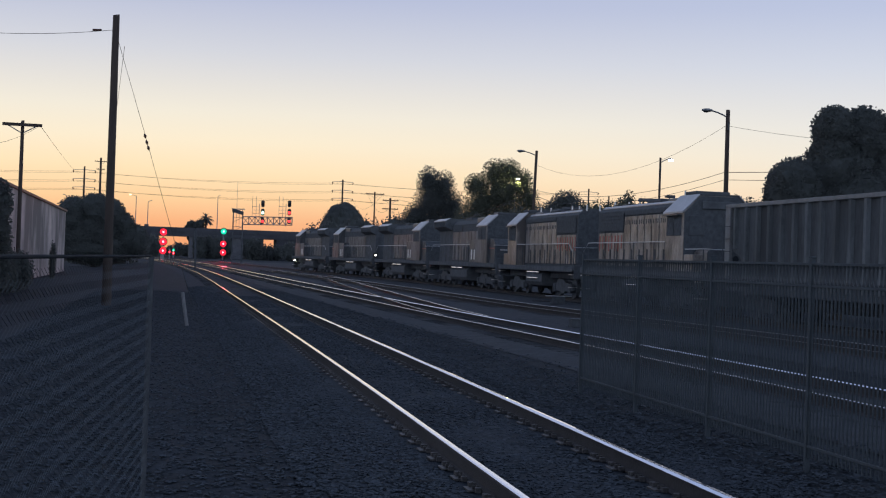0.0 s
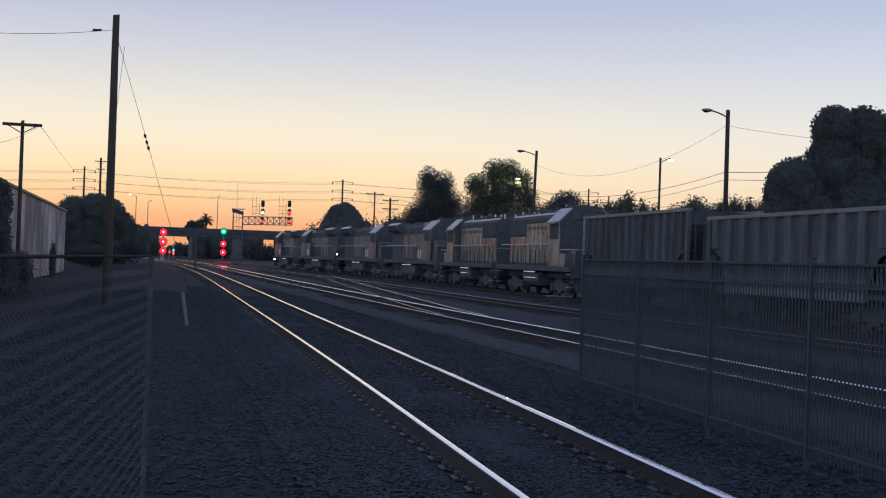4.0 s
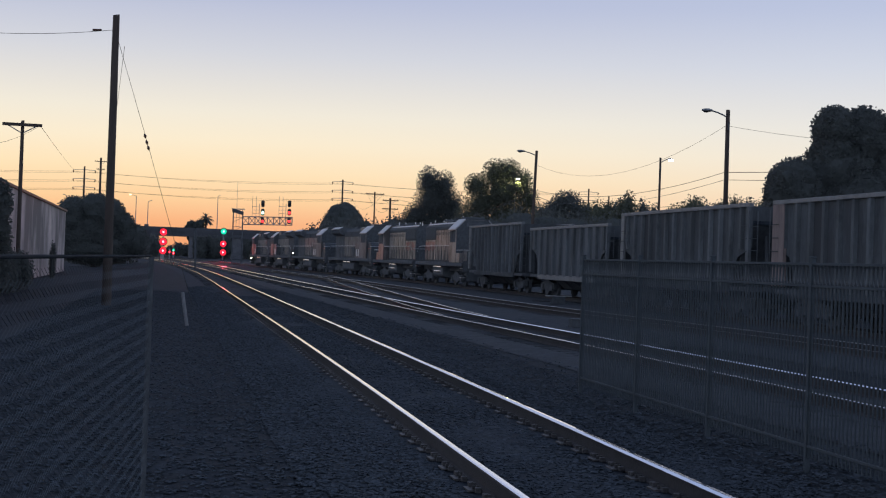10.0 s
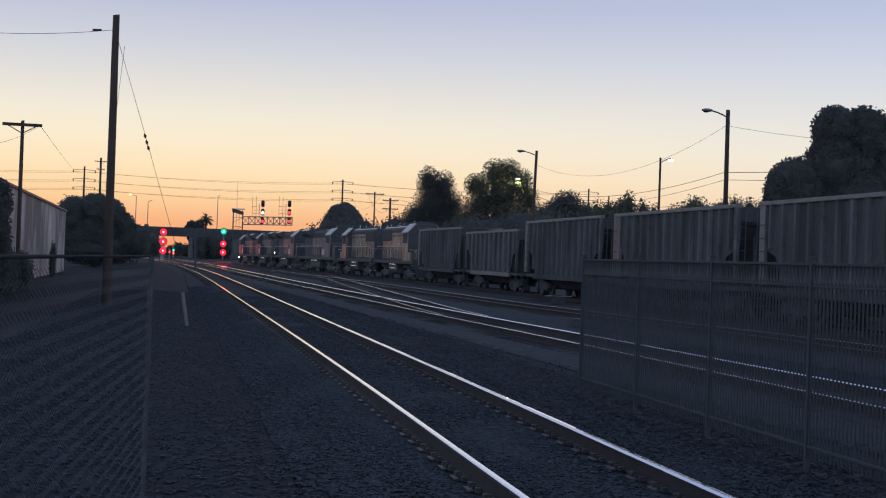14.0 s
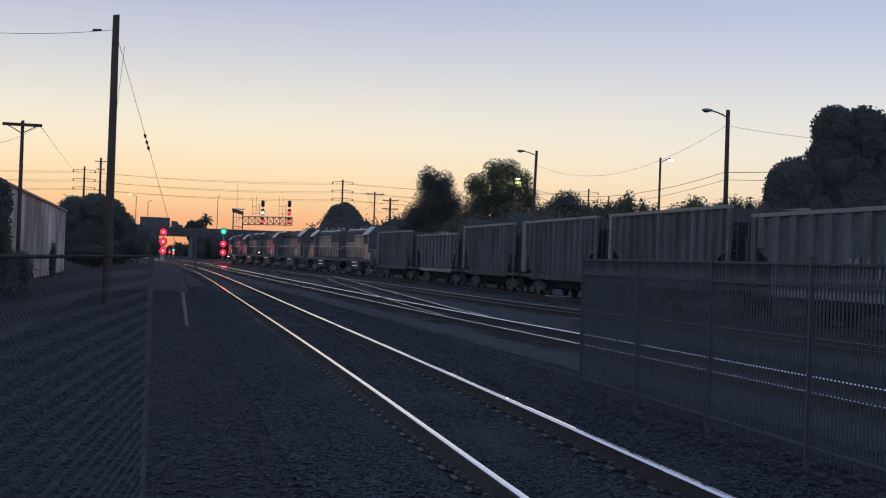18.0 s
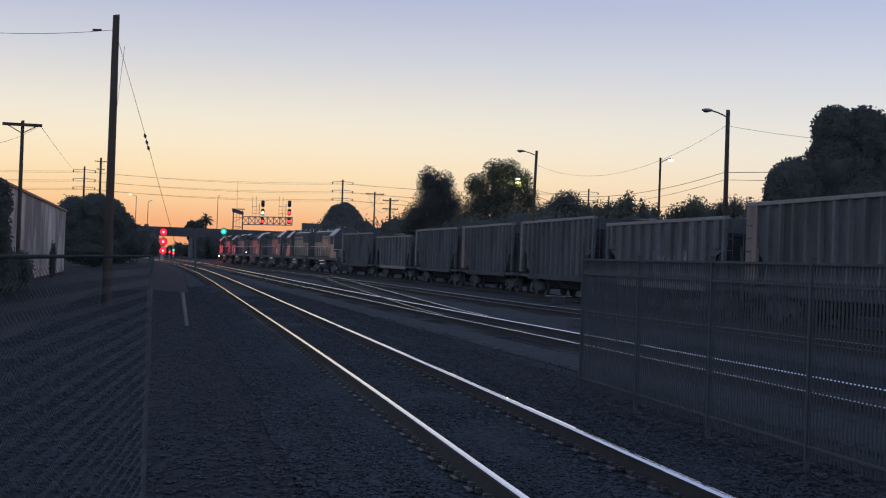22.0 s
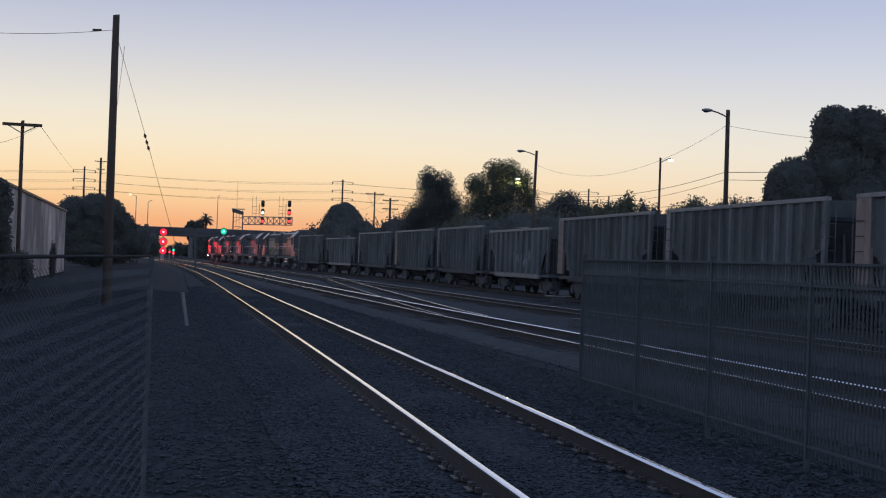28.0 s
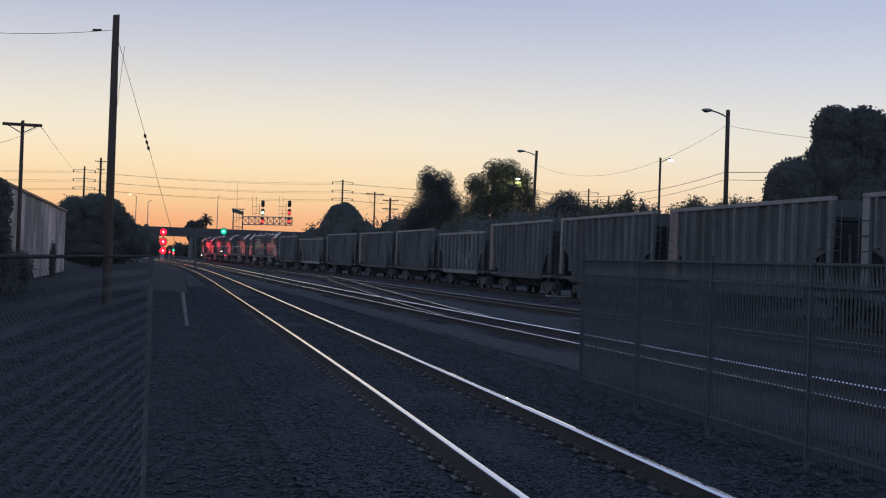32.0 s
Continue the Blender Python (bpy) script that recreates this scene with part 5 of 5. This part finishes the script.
T2 = [((-0.3, 0, 10.8), (1.3, 1.3, 1.5)), ((1.2, 0, 11.0), (1.2, 1.3, 1.4)), ((-2.2, 0, 9.6), (1.2, 1.3, 1.2)), ((2.6, 0, 10.1), (1.1, 1.2, 1.3)), ((0.6, 0, 8.8), (2.4, 2, 2.0)), ((-1.6, 0, 7.6), (1.7, 1.7, 1.8)), ((3.2, 0, 8.4), (1.1, 1.3, 1.5)), ((-2.6, 0, 6.0), (1.7, 1.6, 1.9)), ((1.0, 0, 6.0), (2.8, 2, 2.6)), ((3.3, 0, 5.6), (1.5, 1.5, 2.2)), ((0.2, 0, 3.4), (4.2, 2, 2.4)), ((1.3, -2.4, 9.62), (0.55, 0.4, 0.4)), ((1.05, -2.4, 9.3), (0.6, 0.4, 0.4))]
tree(32.4, 130, 12.2, 4.0, 32, 52000, 0.088, shape=T2, core=0.50, spread=(0.50, 1.12), mat_=LEAF2, label="tall olive leafy tree around a lit lamp")
# the clipped dome
DOME = [((0, 0, 7.2), (4.3, 4.2, 5.4)), ((-1.7, 0, 6.6), (2.9, 3, 4.8)), ((1.7, 0, 6.6), (2.9, 3, 4.8)), ((0, 0, 3.6), (4.9, 4, 3.8))]
tree(33.8, 260, 12.6, 4.6, 33, 16000, 0.13, shape=DOME, core=0.95, spread=(0.9, 1.01), label="round dome-shaped dark tree", low=0.1)
# lower trees along the far side of the yard
for k, (x, y, h, r, n) in enumerate(((42.4, 140, 10.4, 2.6, 3000), (44.6, 141, 9.0, 2.0, 1600), (39.6, 138, 8.8, 2.2, 2000), (52.2, 160, 10.3, 1.7, 700), (54.6, 162, 9.3, 1.5, 600), (42.4, 120, 9.2, 1.3, 900), (43.9, 120, 8.4, 1.0, 600),
                                     (53.0, 130, 9.8, 1.6, 1000), (54.8, 131, 8.9, 1.2, 700), (51.2, 130, 9.0, 0.9, 500), (68.0, 150, 10.6, 2.2, 700), (71.0, 152, 10.2, 2.0, 600), (40.0, 225, 10.0, 2.6, 1500), (36.0, 170, 7.0, 2.6, 1500),
                                     (46.7, 135, 9.4, 1.6, 900), (44.8, 134, 9.0, 1.5, 800), (50.5, 135, 9.0, 1.5, 800), (56.0, 136, 9.7, 2.2, 1100), (57.8, 135, 9.6, 1.8, 900), (59.6, 135, 10.0, 2.0, 1000), (61.6, 136, 10.2, 2.0, 900), (63.4, 135, 10.4, 1.8, 900))):
    tree(x, y, h * 1.04, r * 1.1, 40 + k, int(n * 2.6), 0.13, 9, 0.3, LEAF2 if k % 2 else LEAF, core=0.50, spread=(0.5, 1.06), label="small ragged tree beyond the yard")


def thicket(name, rows, seed, label, n=2600, size=0.4):
    """A dark mass of shrubs; rows of x, y, radius across, height."""
    lobes = []
    rnd = random.Random(seed)
    for x, y, r, h in rows:
        lobes.append(((x, y, h * 0.42), (r, r * 0.8, h * 0.58)))
        for q in range(2):
            lobes.append(((x + rnd.uniform(-r, r) * 0.8, y + rnd.uniform(-1, 1), h * rnd.uniform(0.35, 0.6)), (r * 0.55, r * 0.5, h * 0.4)))
    me = leaves_mesh(lobes, n, size, seed, name)
    me.materials.append(LEAF)
    return tagged(new(name, me), label, "shrubs", kind="stuff")


thicket("shrubs", [(57 + 4.4 * k, 150, 3.6, 9.3 - 0.5 * abs(k - 1) + (0.3 if k == 2 else 0)) for k in range(3)], 61, "dark dense shrubs beyond the yard", 6000, 0.15)
thicket("shrubs", [(29 + k * 0.9, 118 + 7 * (k % 3), 4.0, 6.6 + (k % 4) * 0.35) for k in range(22)], 62, "dark hedge of shrubs behind the train", 26000, 0.15)
thicket("shrubs", [(27 + 1.1 * k, 250 - 6 * k, 3.4, 8.2 + (k % 3) * 0.5) for k in range(14)], 63, "dark hedge of shrubs along the far track", 9000, 0.22)
thicket("shrubs", [(30 + 2.2 * k, 64 + 3 * (k % 4), 3.2, 5.0 + (k % 3) * 0.4) for k in range(16)], 64, "low dark shrubs behind the train", 14000, 0.13)
# left: tree beside the warehouse, trees at its end
thicket("shrubs", [(-6.45, 46 + 3.2 * k, 0.7, 1.9 - 0.1 * (k % 3)) for k in range(6)], 74, "low dark shrubs along the foot of the warehouse wall", 7000, 0.07)
thicket("shrubs", [(-6.8, 84.0, 0.2, 2.3)], 75, "slim dark shrub against the warehouse wall", 900, 0.06)
tree(-6.38, 50.0, 4.5, 1.05, 71, 7000, 0.09, label="dark bushy tree against the warehouse", group="", low=0.05)
LT = [((-2.2, 0, 5.2), (2.0, 2, 2.3)), ((0, 0, 5.9), (2.2, 2, 2.0)), ((1.6, 0, 5.5), (1.7, 2, 1.9)), ((-0.5, 0, 3.6), (3.8, 2, 3.2)), ((3.0, 0, 4.4), (1.3, 1.5, 1.6)), ((3.4, 0, 3.0), (1.7, 1.5, 2.0)), ((4.5, 0, 2.8), (1.2, 1.5, 1.9)), ((0, 0, 2.0), (4.6, 2, 2.0))]
tree(-7.6, 146, 7.7, 3.6, 72, 26000, 0.11, shape=LT, core=0.88, spread=(0.84, 1.0), label="broad dark tree beyond the warehouse", group="", low=0.1)
thicket("shrubs", [(-9 + 2.4 * k, 175 + 14 * k, 3.2, 5.4 - 0.2 * k) for k in range(2)], 73, "dark shrubs left of the tracks", 3500, 0.22)


# ---- overpass ----
# bridge concrete in a lighter tone, for the piers that light falls on
LITCONCRETE = mat("lit_pier_concrete", (0.16, 0.16, 0.175), 0.85, vary=0.25, scale=0.5, bump=0.2, bump_scale=6)


def overpass():
    br = thing("overpass_bridge", pose(0, 455, 0), "long dark concrete road bridge over the tracks", "bridge")
    bm = B()
    box(bm, -330, 260, 0, 12, 7.1, 8.9)
    part("deck", bm, CONCRETE, br)
    bm = B()
    box(bm, -330, 260, -0.25, 0.15, 8.6, 10.05, 0.03)
    part("parapet", bm, CONCRETE, br)
    bm = B()
    box(bm, -330, 260, 11.85, 12.2, 8.6, 10.05, 0.03)
    part("parapet", bm, CONCRETE, br)
    for x in (-160, -3.6, 8.0, 23.5, 31.4, 37.2, 60, 90):
        w = 1.8 if x == 23.5 else 0.8
        bm = B()
        if x == -160:
            box(bm, -330, -3.2, 0.5, 11.5, -0.1, 7.1)
            part("abutment", bm, CONCRETE, br)
        else:
            box(bm, x - w, x + w, 1.0, 11.0, -0.1, 7.1, 0.1)
            part("pier", bm, LITCONCRETE if x in (8.0, 23.5) else CONCRETE, br)
    part("sign_box", box(B(), -7.6, -6.2, -0.2, 0.1, 10.05, 10.7, 0.05), DARKMETAL, br)
    bm = B()
    box(bm, 37.0, 260, 0.5, 11.5, -0.1, 7.1)
    part("abutment", bm, CONCRETE, br)
    return br


overpass()


def road_lamp(x, y, h, reach, lit):
    lamp = thing("street_lamp", pose(x, y, 8.9), "thin far street lamp on the bridge" + (" with a glowing head" if lit else ""), "street lamp", "lamps on the bridge")
    bm = B()
    rod(bm, (0, 0, 0), (0, 0, h), 0.16, 0.1, n=8)
    part("post", bm, GALV, lamp)
    bm = B()
    rod(bm, (0, 0, h - 0.1), (reach, 0, h + 0.35), 0.08, 0.06, n=6)
    part("arm", bm, GALV, lamp)
    bm = B()
    box(bm, min(reach, reach * 1.5), max(reach, reach * 1.5), -0.2, 0.2, h + 0.25, h + 0.48, 0.08)
    part("lamp_head", bm, LAMP_DIM if lit else GALV, lamp)


road_lamp(-10.6, 457, 11.2, -1.5, True)
road_lamp(-6.8, 466, 9.8, 0.8, False)
road_lamp(16.4, 457, 12.3, 0.6, False)
road_lamp(-33.0, 457, 10.3, -0.9, False)


def palm(x, y, h):
    pl = thing("palm_tree", pose(x, y, 0), "far palm tree with a spiky dark crown", "tree")
    bm = B()
    rod(bm, (0, 0, 0), (0, 0, h - 1.5), 0.45, 0.3, n=10)
    part("trunk", bm, BARK, pl)
    rnd = random.Random(9)
    for k in range(30):
        a, e = rnd.uniform(0, 6.28), rnd.uniform(-0.7, 1.3)
        L = rnd.uniform(2.6, 3.6)
        bm = B()
        pts = [Vector((math.cos(a) * math.cos(e) * L * q, math.sin(a) * math.cos(e) * L * q, h - 1.7 + math.sin(e) * L * q - 1.1 * q * q)) for q in (0, 0.35, 0.7, 1.0)]
        side = Vector((-math.sin(a), math.cos(a), 0))
        prev = None
        for i, p in enumerate(pts):
            w = (0.1, 0.42, 0.38, 0.05)[i]
            cur = (bm.verts.new(p - side * w - Vector((0, 0, w * 0.5))), bm.verts.new(p + Vector((0, 0, 0.04))), bm.verts.new(p + side * w - Vector((0, 0, w * 0.5))))
            if prev:
                bm.faces.new((prev[0], prev[1], cur[1], cur[0]))
                bm.faces.new((prev[1], prev[2], cur[2], cur[1]))
            prev = cur
        part("frond", bm, LEAF, pl)


palm(13.3, 478, 16.0)
tree(9.6, 480, 14.2, 3.9, 81, 2500, 0.4, label="far dark bush beside a palm", group="", low=0.35, core=0.8)
# woods seen under and past the bridge
thicket("woods", [(17 + 5.0 * k, 530 + 10 * (k % 3), 4.6, 9.6 + (k % 2)) for k in range(4)], 82, "far dark trees beyond the bridge", 2500, 0.6)
thicket("woods", [(52 + 7 * k, 530 + 12 * (k % 3), 6.0, 10.5 + (k % 3)) for k in range(30)], 83, "far dark trees beyond the bridge", 8000, 0.7)
thicket("woods", [(-14 - 7 * k, 520 + 12 * (k % 3), 6.0, 10.5 + (k % 3)) for k in range(22)], 84, "far dark trees beyond the bridge", 6000, 0.7)
thicket("woods", [(1.2, 600, 1.8, 4.6), (4.6, 600, 3.0, 6.2), (9.0, 605, 3.5, 5.6)], 85, "far round trees seen under the bridge", 1500, 0.5)
thicket("woods", [(-14 + 3.2 * k, 410 + 6 * (k % 2), 3.2, 6.0 + (k % 2)) for k in range(4)], 86, "dark shrubs before the bridge", 2500, 0.4)
thicket("woods", [(x, 440 + 4 * (k % 2), 2.4, 7.6 + (k % 2) * 0.4) for k, x in enumerate((10.8, 13.2, 15.8, 18.2, 28.0))], 89, "dark shrubs under the bridge", 4000, 0.35)
thicket("woods", [(31.6 + 2.2 * k, 446, 1.8, 5.6) for k in range(3)], 90, "low dark shrubs under the bridge", 1200, 0.3)
thicket("woods", [(27.5, 425, 2.2, 6.4)], 87, "dark shrubs before the bridge", 2500, 0.4)
thicket("woods", [(39 + 4.5 * k, 425 + 6 * (k % 2), 3.8, 6.6 + (k % 2) * 0.6) for k in range(6)], 88, "dark shrubs before the bridge", 3500, 0.4)


# ---- railway signals ----
def signal_head(parent, x, y, z, lens, radius=0.66, back=0.8):
    """A round target with a hooded, halo-wide lens; it looks towards -y."""
    bm = B()
    rod(bm, (x, y, z), (x, y + 0.03, z), back, n=24)
    box(bm, x - 0.2, x + 0.2, y + 0.03, y + 0.4, z - 0.25, z + 0.25, 0.05)
    hd = part("signal_head", bm, SIGNALBLACK, parent, "round black signal target")
    bm = B()
    # glowing disc widened past a real lens, to take in the lamp's halo
    bmesh.ops.create_uvsphere(bm, u_segments=16, v_segments=8, radius=1, matrix=Matrix.Translation((x, y - 0.02, z)) @ Matrix.Diagonal((radius, 0.07, radius, 1)))
    part("lens", bm, lens, hd, "glowing lens", smooth=True)
    bm = B()
    bmesh.ops.create_uvsphere(bm, u_segments=12, v_segments=8, radius=1, matrix=Matrix.Translation((x, y - 0.07, z)) @ Matrix.Diagonal((radius * 0.3, 0.07, radius * 0.3, 1)))
    part("lamp", bm, RED_CORE if lens == RED_ON else GREEN_CORE, hd, smooth=True)
    bm = B()
    k = 12
    rr = radius * 1.12
    top = [(x + rr * math.cos(a), z + rr * math.sin(a)) for a in [math.pi * i / k for i in range(k + 1)]]
    for (xa, za), (xb, zb) in zip(top, top[1:]):
        v = [bm.verts.new(p) for p in ((xa, y - 0.02, za), (xb, y - 0.02, zb), (xb, y - 0.36, zb - 0.02), (xa, y - 0.36, za - 0.02))]
        bm.faces.new(v)
    part("hood", bm, SIGNALBLACK, hd)


def signal_mast(x, y, heads, label, radius=0.66):
    sg = thing("railway_signal", pose(x, y, 0), label, "railway signal", "signals beside the tracks")
    top = max(z for z, _ in heads) + 0.7
    bm = B()
    rod(bm, (0, 0.25, 0), (0, 0.25, top), 0.09, n=10)
    part("mast", bm, GALV, sg)
    bm = B()
    box(bm, -0.35, 0.35, -0.1, 0.6, -0.05, 0.25, 0.03)
    part("base", bm, CONCRETE, sg)
    bm = B()
    for q in range(int(top / 0.35)):
        rod(bm, (0.18, 0.55, 0.4 + q * 0.35), (-0.18, 0.55, 0.4 + q * 0.35), 0.015, n=5)
    for dx in (-0.18, 0.18):
        rod(bm, (dx, 0.55, 0.2), (dx, 0.55, top), 0.02, n=5)
    part("ladder", bm, GALV, sg)
    for z, lens in heads:
        signal_head(sg, 0, 0, z, lens, radius, radius * 1.25)
    return sg


signal_mast(-0.85, 300, [(6.1, RED_ON), (3.96, RED_ON), (1.97, RED_ON)], "mast signal showing three red lights", 0.74)
signal_mast(13.72, 335, [(7.29, GREEN_ON), (4.19, RED_ON), (2.08, RED_ON)], "mast signal showing green over two reds", 0.74)
signal_mast(1.75, 360, [(2.25, GREEN_ON), (1.45, RED_ON)], "low far signal showing green over red", 0.36)
signal_mast(0.6, 300, [(1.75, RED_ON)], "small signal with a single red light", 0.26)
rc = thing("relay_cabinet", pose(-0.95, 296, 0), "small pale relay cabinet at the signal's foot", "cabinet")
bm = B()
box(bm, -0.4, 0.4, -0.3, 0.3, -0.05, 1.1, 0.04)
part("body", bm, GALV, rc)
bm = B()
prism(bm, [(-0.45, 1.1), (0.45, 1.1), (0.0, 1.22)], -0.34, 0.34)
part("roof", bm, GALV, rc)


def red_spot(x, y, z, aim, watts, colour, cone):
    d = bpy.data.lights.new("signal_beam", "SPOT")
    d.energy, d.color, d.spot_size, d.spot_blend, d.shadow_soft_size = watts, colour, radians(cone), 0.5, 0.3
    ob = new("signal_beam", d)
    ob.matrix_basis = look((x, y, z), aim)


# the signals' own beams
red_spot(-0.85, 299.3, 4.0, (15.2, 245, 4.2), 9500, (1.0, 0.006, 0.016), 23)
red_spot(13.72, 334.2, 4.19, (3.5, 60, 0.2), 25000, (1.0, 0.03, 0.05), 9)
red_spot(13.72, 334.2, 2.08, (3.5, 60, 0.2), 25000, (1.0, 0.03, 0.05), 9)


def cantilever():
    cs = thing("signal_gantry", pose(0, 231, 0), "cantilever steel signal gantry with hanging heads over the tracks", "signal gantry")
    for x in (11.0, 12.6):
        bm = B()
        rod(bm, (x, 0, 0), (x, 0, 9.6 if x < 12 else 8.6), 0.11, n=10)
        part("leg", bm, UNDERGREY, cs)
    bm = B()
    for k in range(12):
        z = 0.3 + k * 0.78
        rod(bm, (11.0, 0, z), (12.6, 0, z + (0.78 if k % 2 else 0)), 0.035, n=5)
    part("lattice", bm, UNDERGREY, cs)
    # service cage beside the mast
    bm = B()
    box(bm, 10.7, 12.9, -0.5, 0.5, 9.5, 9.62)
    part("platform", bm, GALV, cs)
    bm = B()
    prism(bm, [(10.8, 9.62), (12.7, 9.15), (12.7, 8.55), (10.8, 9.02)], -0.5, 0.5)
    part("sign_board", bm, DARKMETAL, cs)
    for x in (11.0, 11.5, 12.0, 12.5):
        bm = B()
        rod(bm, (x, -0.45, 6.3), (x, -0.45, 9.5), 0.03, n=5)
        part("cage_bar", bm, GALV, cs)
    bm = B()
    rod(bm, (11.56, 0, 9.6), (11.56, 0, 14.2), 0.04, 0.02, n=6)
    part("antenna", bm, GALV, cs)
    # truss
    z0, z1, x0, x1 = 6.95, 8.3, 12.6, 21.1
    for yy in (-0.5, 0.5):
        for z in (z0, z1):
            bm = B()
            rod(bm, (x0, yy, z), (x1, yy, z + 0.2), 0.07, n=8)
            part("chord", bm, GALV, cs)
        n = 8
        for k in range(n + 1):
            x = x0 + (x1 - x0) * k / n
            e = 0.2 * k / n
            bm = B()
            rod(bm, (x, yy, z0 + e), (x, yy, z1 + e), 0.05, n=6)
            part("upright", bm, GALV, cs)
            if k < n:
                xb, eb = x0 + (x1 - x0) * (k + 1) / n, 0.2 * (k + 1) / n
                for a, b in (((x, z0 + e), (xb, z1 + eb)), ((x, z1 + e), (xb, z0 + eb))):
                    bm = B()
                    rod(bm, (a[0], yy, a[1]), (b[0], yy, b[1]), 0.035, n=5)
                    part("diagonal", bm, GALV, cs)
    for x, lens, dz in ((15.93, (RED_ON_FAR, PALE_ON, None), 0.0), (20.5, (RED_ON_FAR, RED_ON_FAR, None), 0.18)):
        for q, ln in enumerate(lens):
            z = 7.72 + dz + q * 1.46
            bm = B()
            box(bm, x - 0.30, x + 0.30, -0.95, -0.7, z - 0.58, z + 0.58, 0.22)
            hd = part("signal_head", bm, SIGNALBLACK, cs, "oval black signal target")
            bm = B()
            bmesh.ops.create_uvsphere(bm, u_segments=14, v_segments=8, radius=1, matrix=Matrix.Translation((x, -0.97, z - 0.12)) @ Matrix.Diagonal((0.24, 0.07, 0.24, 1)))
            part("lens", bm, ln or GLASS, hd, smooth=True)
        bm = B()
        rod(bm, (x - 0.55, -0.4, 6.9), (x - 0.55, -0.4, 10.6 + dz), 0.05, n=6)
        part("head_mast", bm, GALV, cs)
        for x2 in (-1.1, -1.75):
            bm = B()
            rod(bm, (x + x2, -0.4, 8.2), (x + x2, -0.4, 11.9 + dz), 0.03, n=5)
            part("ladder_rail", bm, GALV, cs)
        for q in range(3):
            bm = B()
            rod(bm, (x - 1.75, -0.4, 8.9 + q * 0.6 + dz), (x - 0.5, -0.4, 8.9 + q * 0.6 + dz), 0.03, n=5)
            part("guard_rail", bm, GALV, cs)


RED_ON_FAR = glow("red_gantry_light", (1.0, 0.035, 0.04), 3.0)
PALE_ON = WHITE_GREEN_ON
cantilever()
# slim mast between the tracks
ms = thing("steel_mast", pose(2.9, 143, 0), "slim dark steel mast between the tracks", "post")
bm = B()
rod(bm, (0.12, 0, -0.1), (0, 0, 4.3), 0.13, 0.12, n=10)
part("shaft", bm, GRILLE, ms)
bm = B()
box(bm, -0.25, 0.25, -0.25, 0.25, -0.08, 0.1, 0.02)
part("base", bm, CONCRETE, ms)


def lorry_thing():
    lr = thing("lorry", pose(0, 457.6, 8.9), "dark box lorry driving across the overpass", "truck")
    part("trailer", box(B(), -7.2, 2.6, -1.25, 1.25, 1.15, 4.3, 0.06), DARKMETAL, lr)
    part("chassis", box(B(), -7.0, 6.6, -0.6, 0.6, 0.75, 1.1), DARKMETAL, lr)
    bm = B()
    side = [(3.1, 0.7), (6.9, 0.7), (6.9, 1.9), (5.6, 2.1), (5.1, 3.1), (3.1, 3.3)]
    a = [bm.verts.new((x, -1.2, z)) for x, z in side]
    b = [bm.verts.new((x, 1.2, z)) for x, z in side]
    bm.faces.new(a)
    bm.faces.new(b)
    for i in range(6):
        bm.faces.new((a[i], a[(i + 1) % 6], b[(i + 1) % 6], b[i]))
    part("cab", bm, DARKMETAL, lr)
    for x in (-6.2, -5.0, 2.6, 3.8, 6.2):
        part("wheel", rod(B(), (x, -1.25, 0.5), (x, 1.25, 0.5), 0.5, n=16), DARKMETAL, lr)
    return lr


lorry = lorry_thing()


# ---- small things beside the tracks ----
def switch_machine(x, y, turn):
    sm = thing("switch_machine", pose(x, y, -0.03, 0, 0, turn), "low switch machine with a pale flat lid beside the track", "switch machine")
    part("base", box(B(), -0.4, 0.4, -0.2, 0.2, 0.0, 0.08, 0.01), GRILLE, sm)
    part("body", box(B(), -0.3, 0.3, -0.16, 0.16, 0.08, 0.37, 0.02), GRILLE, sm)
    part("lid", box(B(), -0.62, 0.62, -0.18, 0.18, 0.37, 0.40, 0.008), STEELBRIGHT, sm, "pale worn lid")
    part("throw_rod", rod(B(), (-1.3, 0.0, 0.12), (-0.4, 0.0, 0.12), 0.025, n=6), RAILSIDE, sm)


switch_machine(18.7, 62.0, -4)


def junction_box(x, y):
    jb = thing("junction_box", pose(x, y, -0.05), "low dark metal junction box beside the track", "junction box")
    part("body", box(B(), -0.26, 0.26, -0.2, 0.2, 0.0, 0.24, 0.015), DARKMETAL, jb)
    part("lid", box(B(), -0.28, 0.28, -0.22, 0.22, 0.24, 0.27, 0.008), UNDERGREY, jb)
    part("conduit", line_tube([(0.2, 0, 0.1), (0.42, 0.02, 0.08), (0.55, 0.05, -0.04)], 0.025, 8), DARKMETAL, jb)


junction_box(12.62, 39.6)


motions()
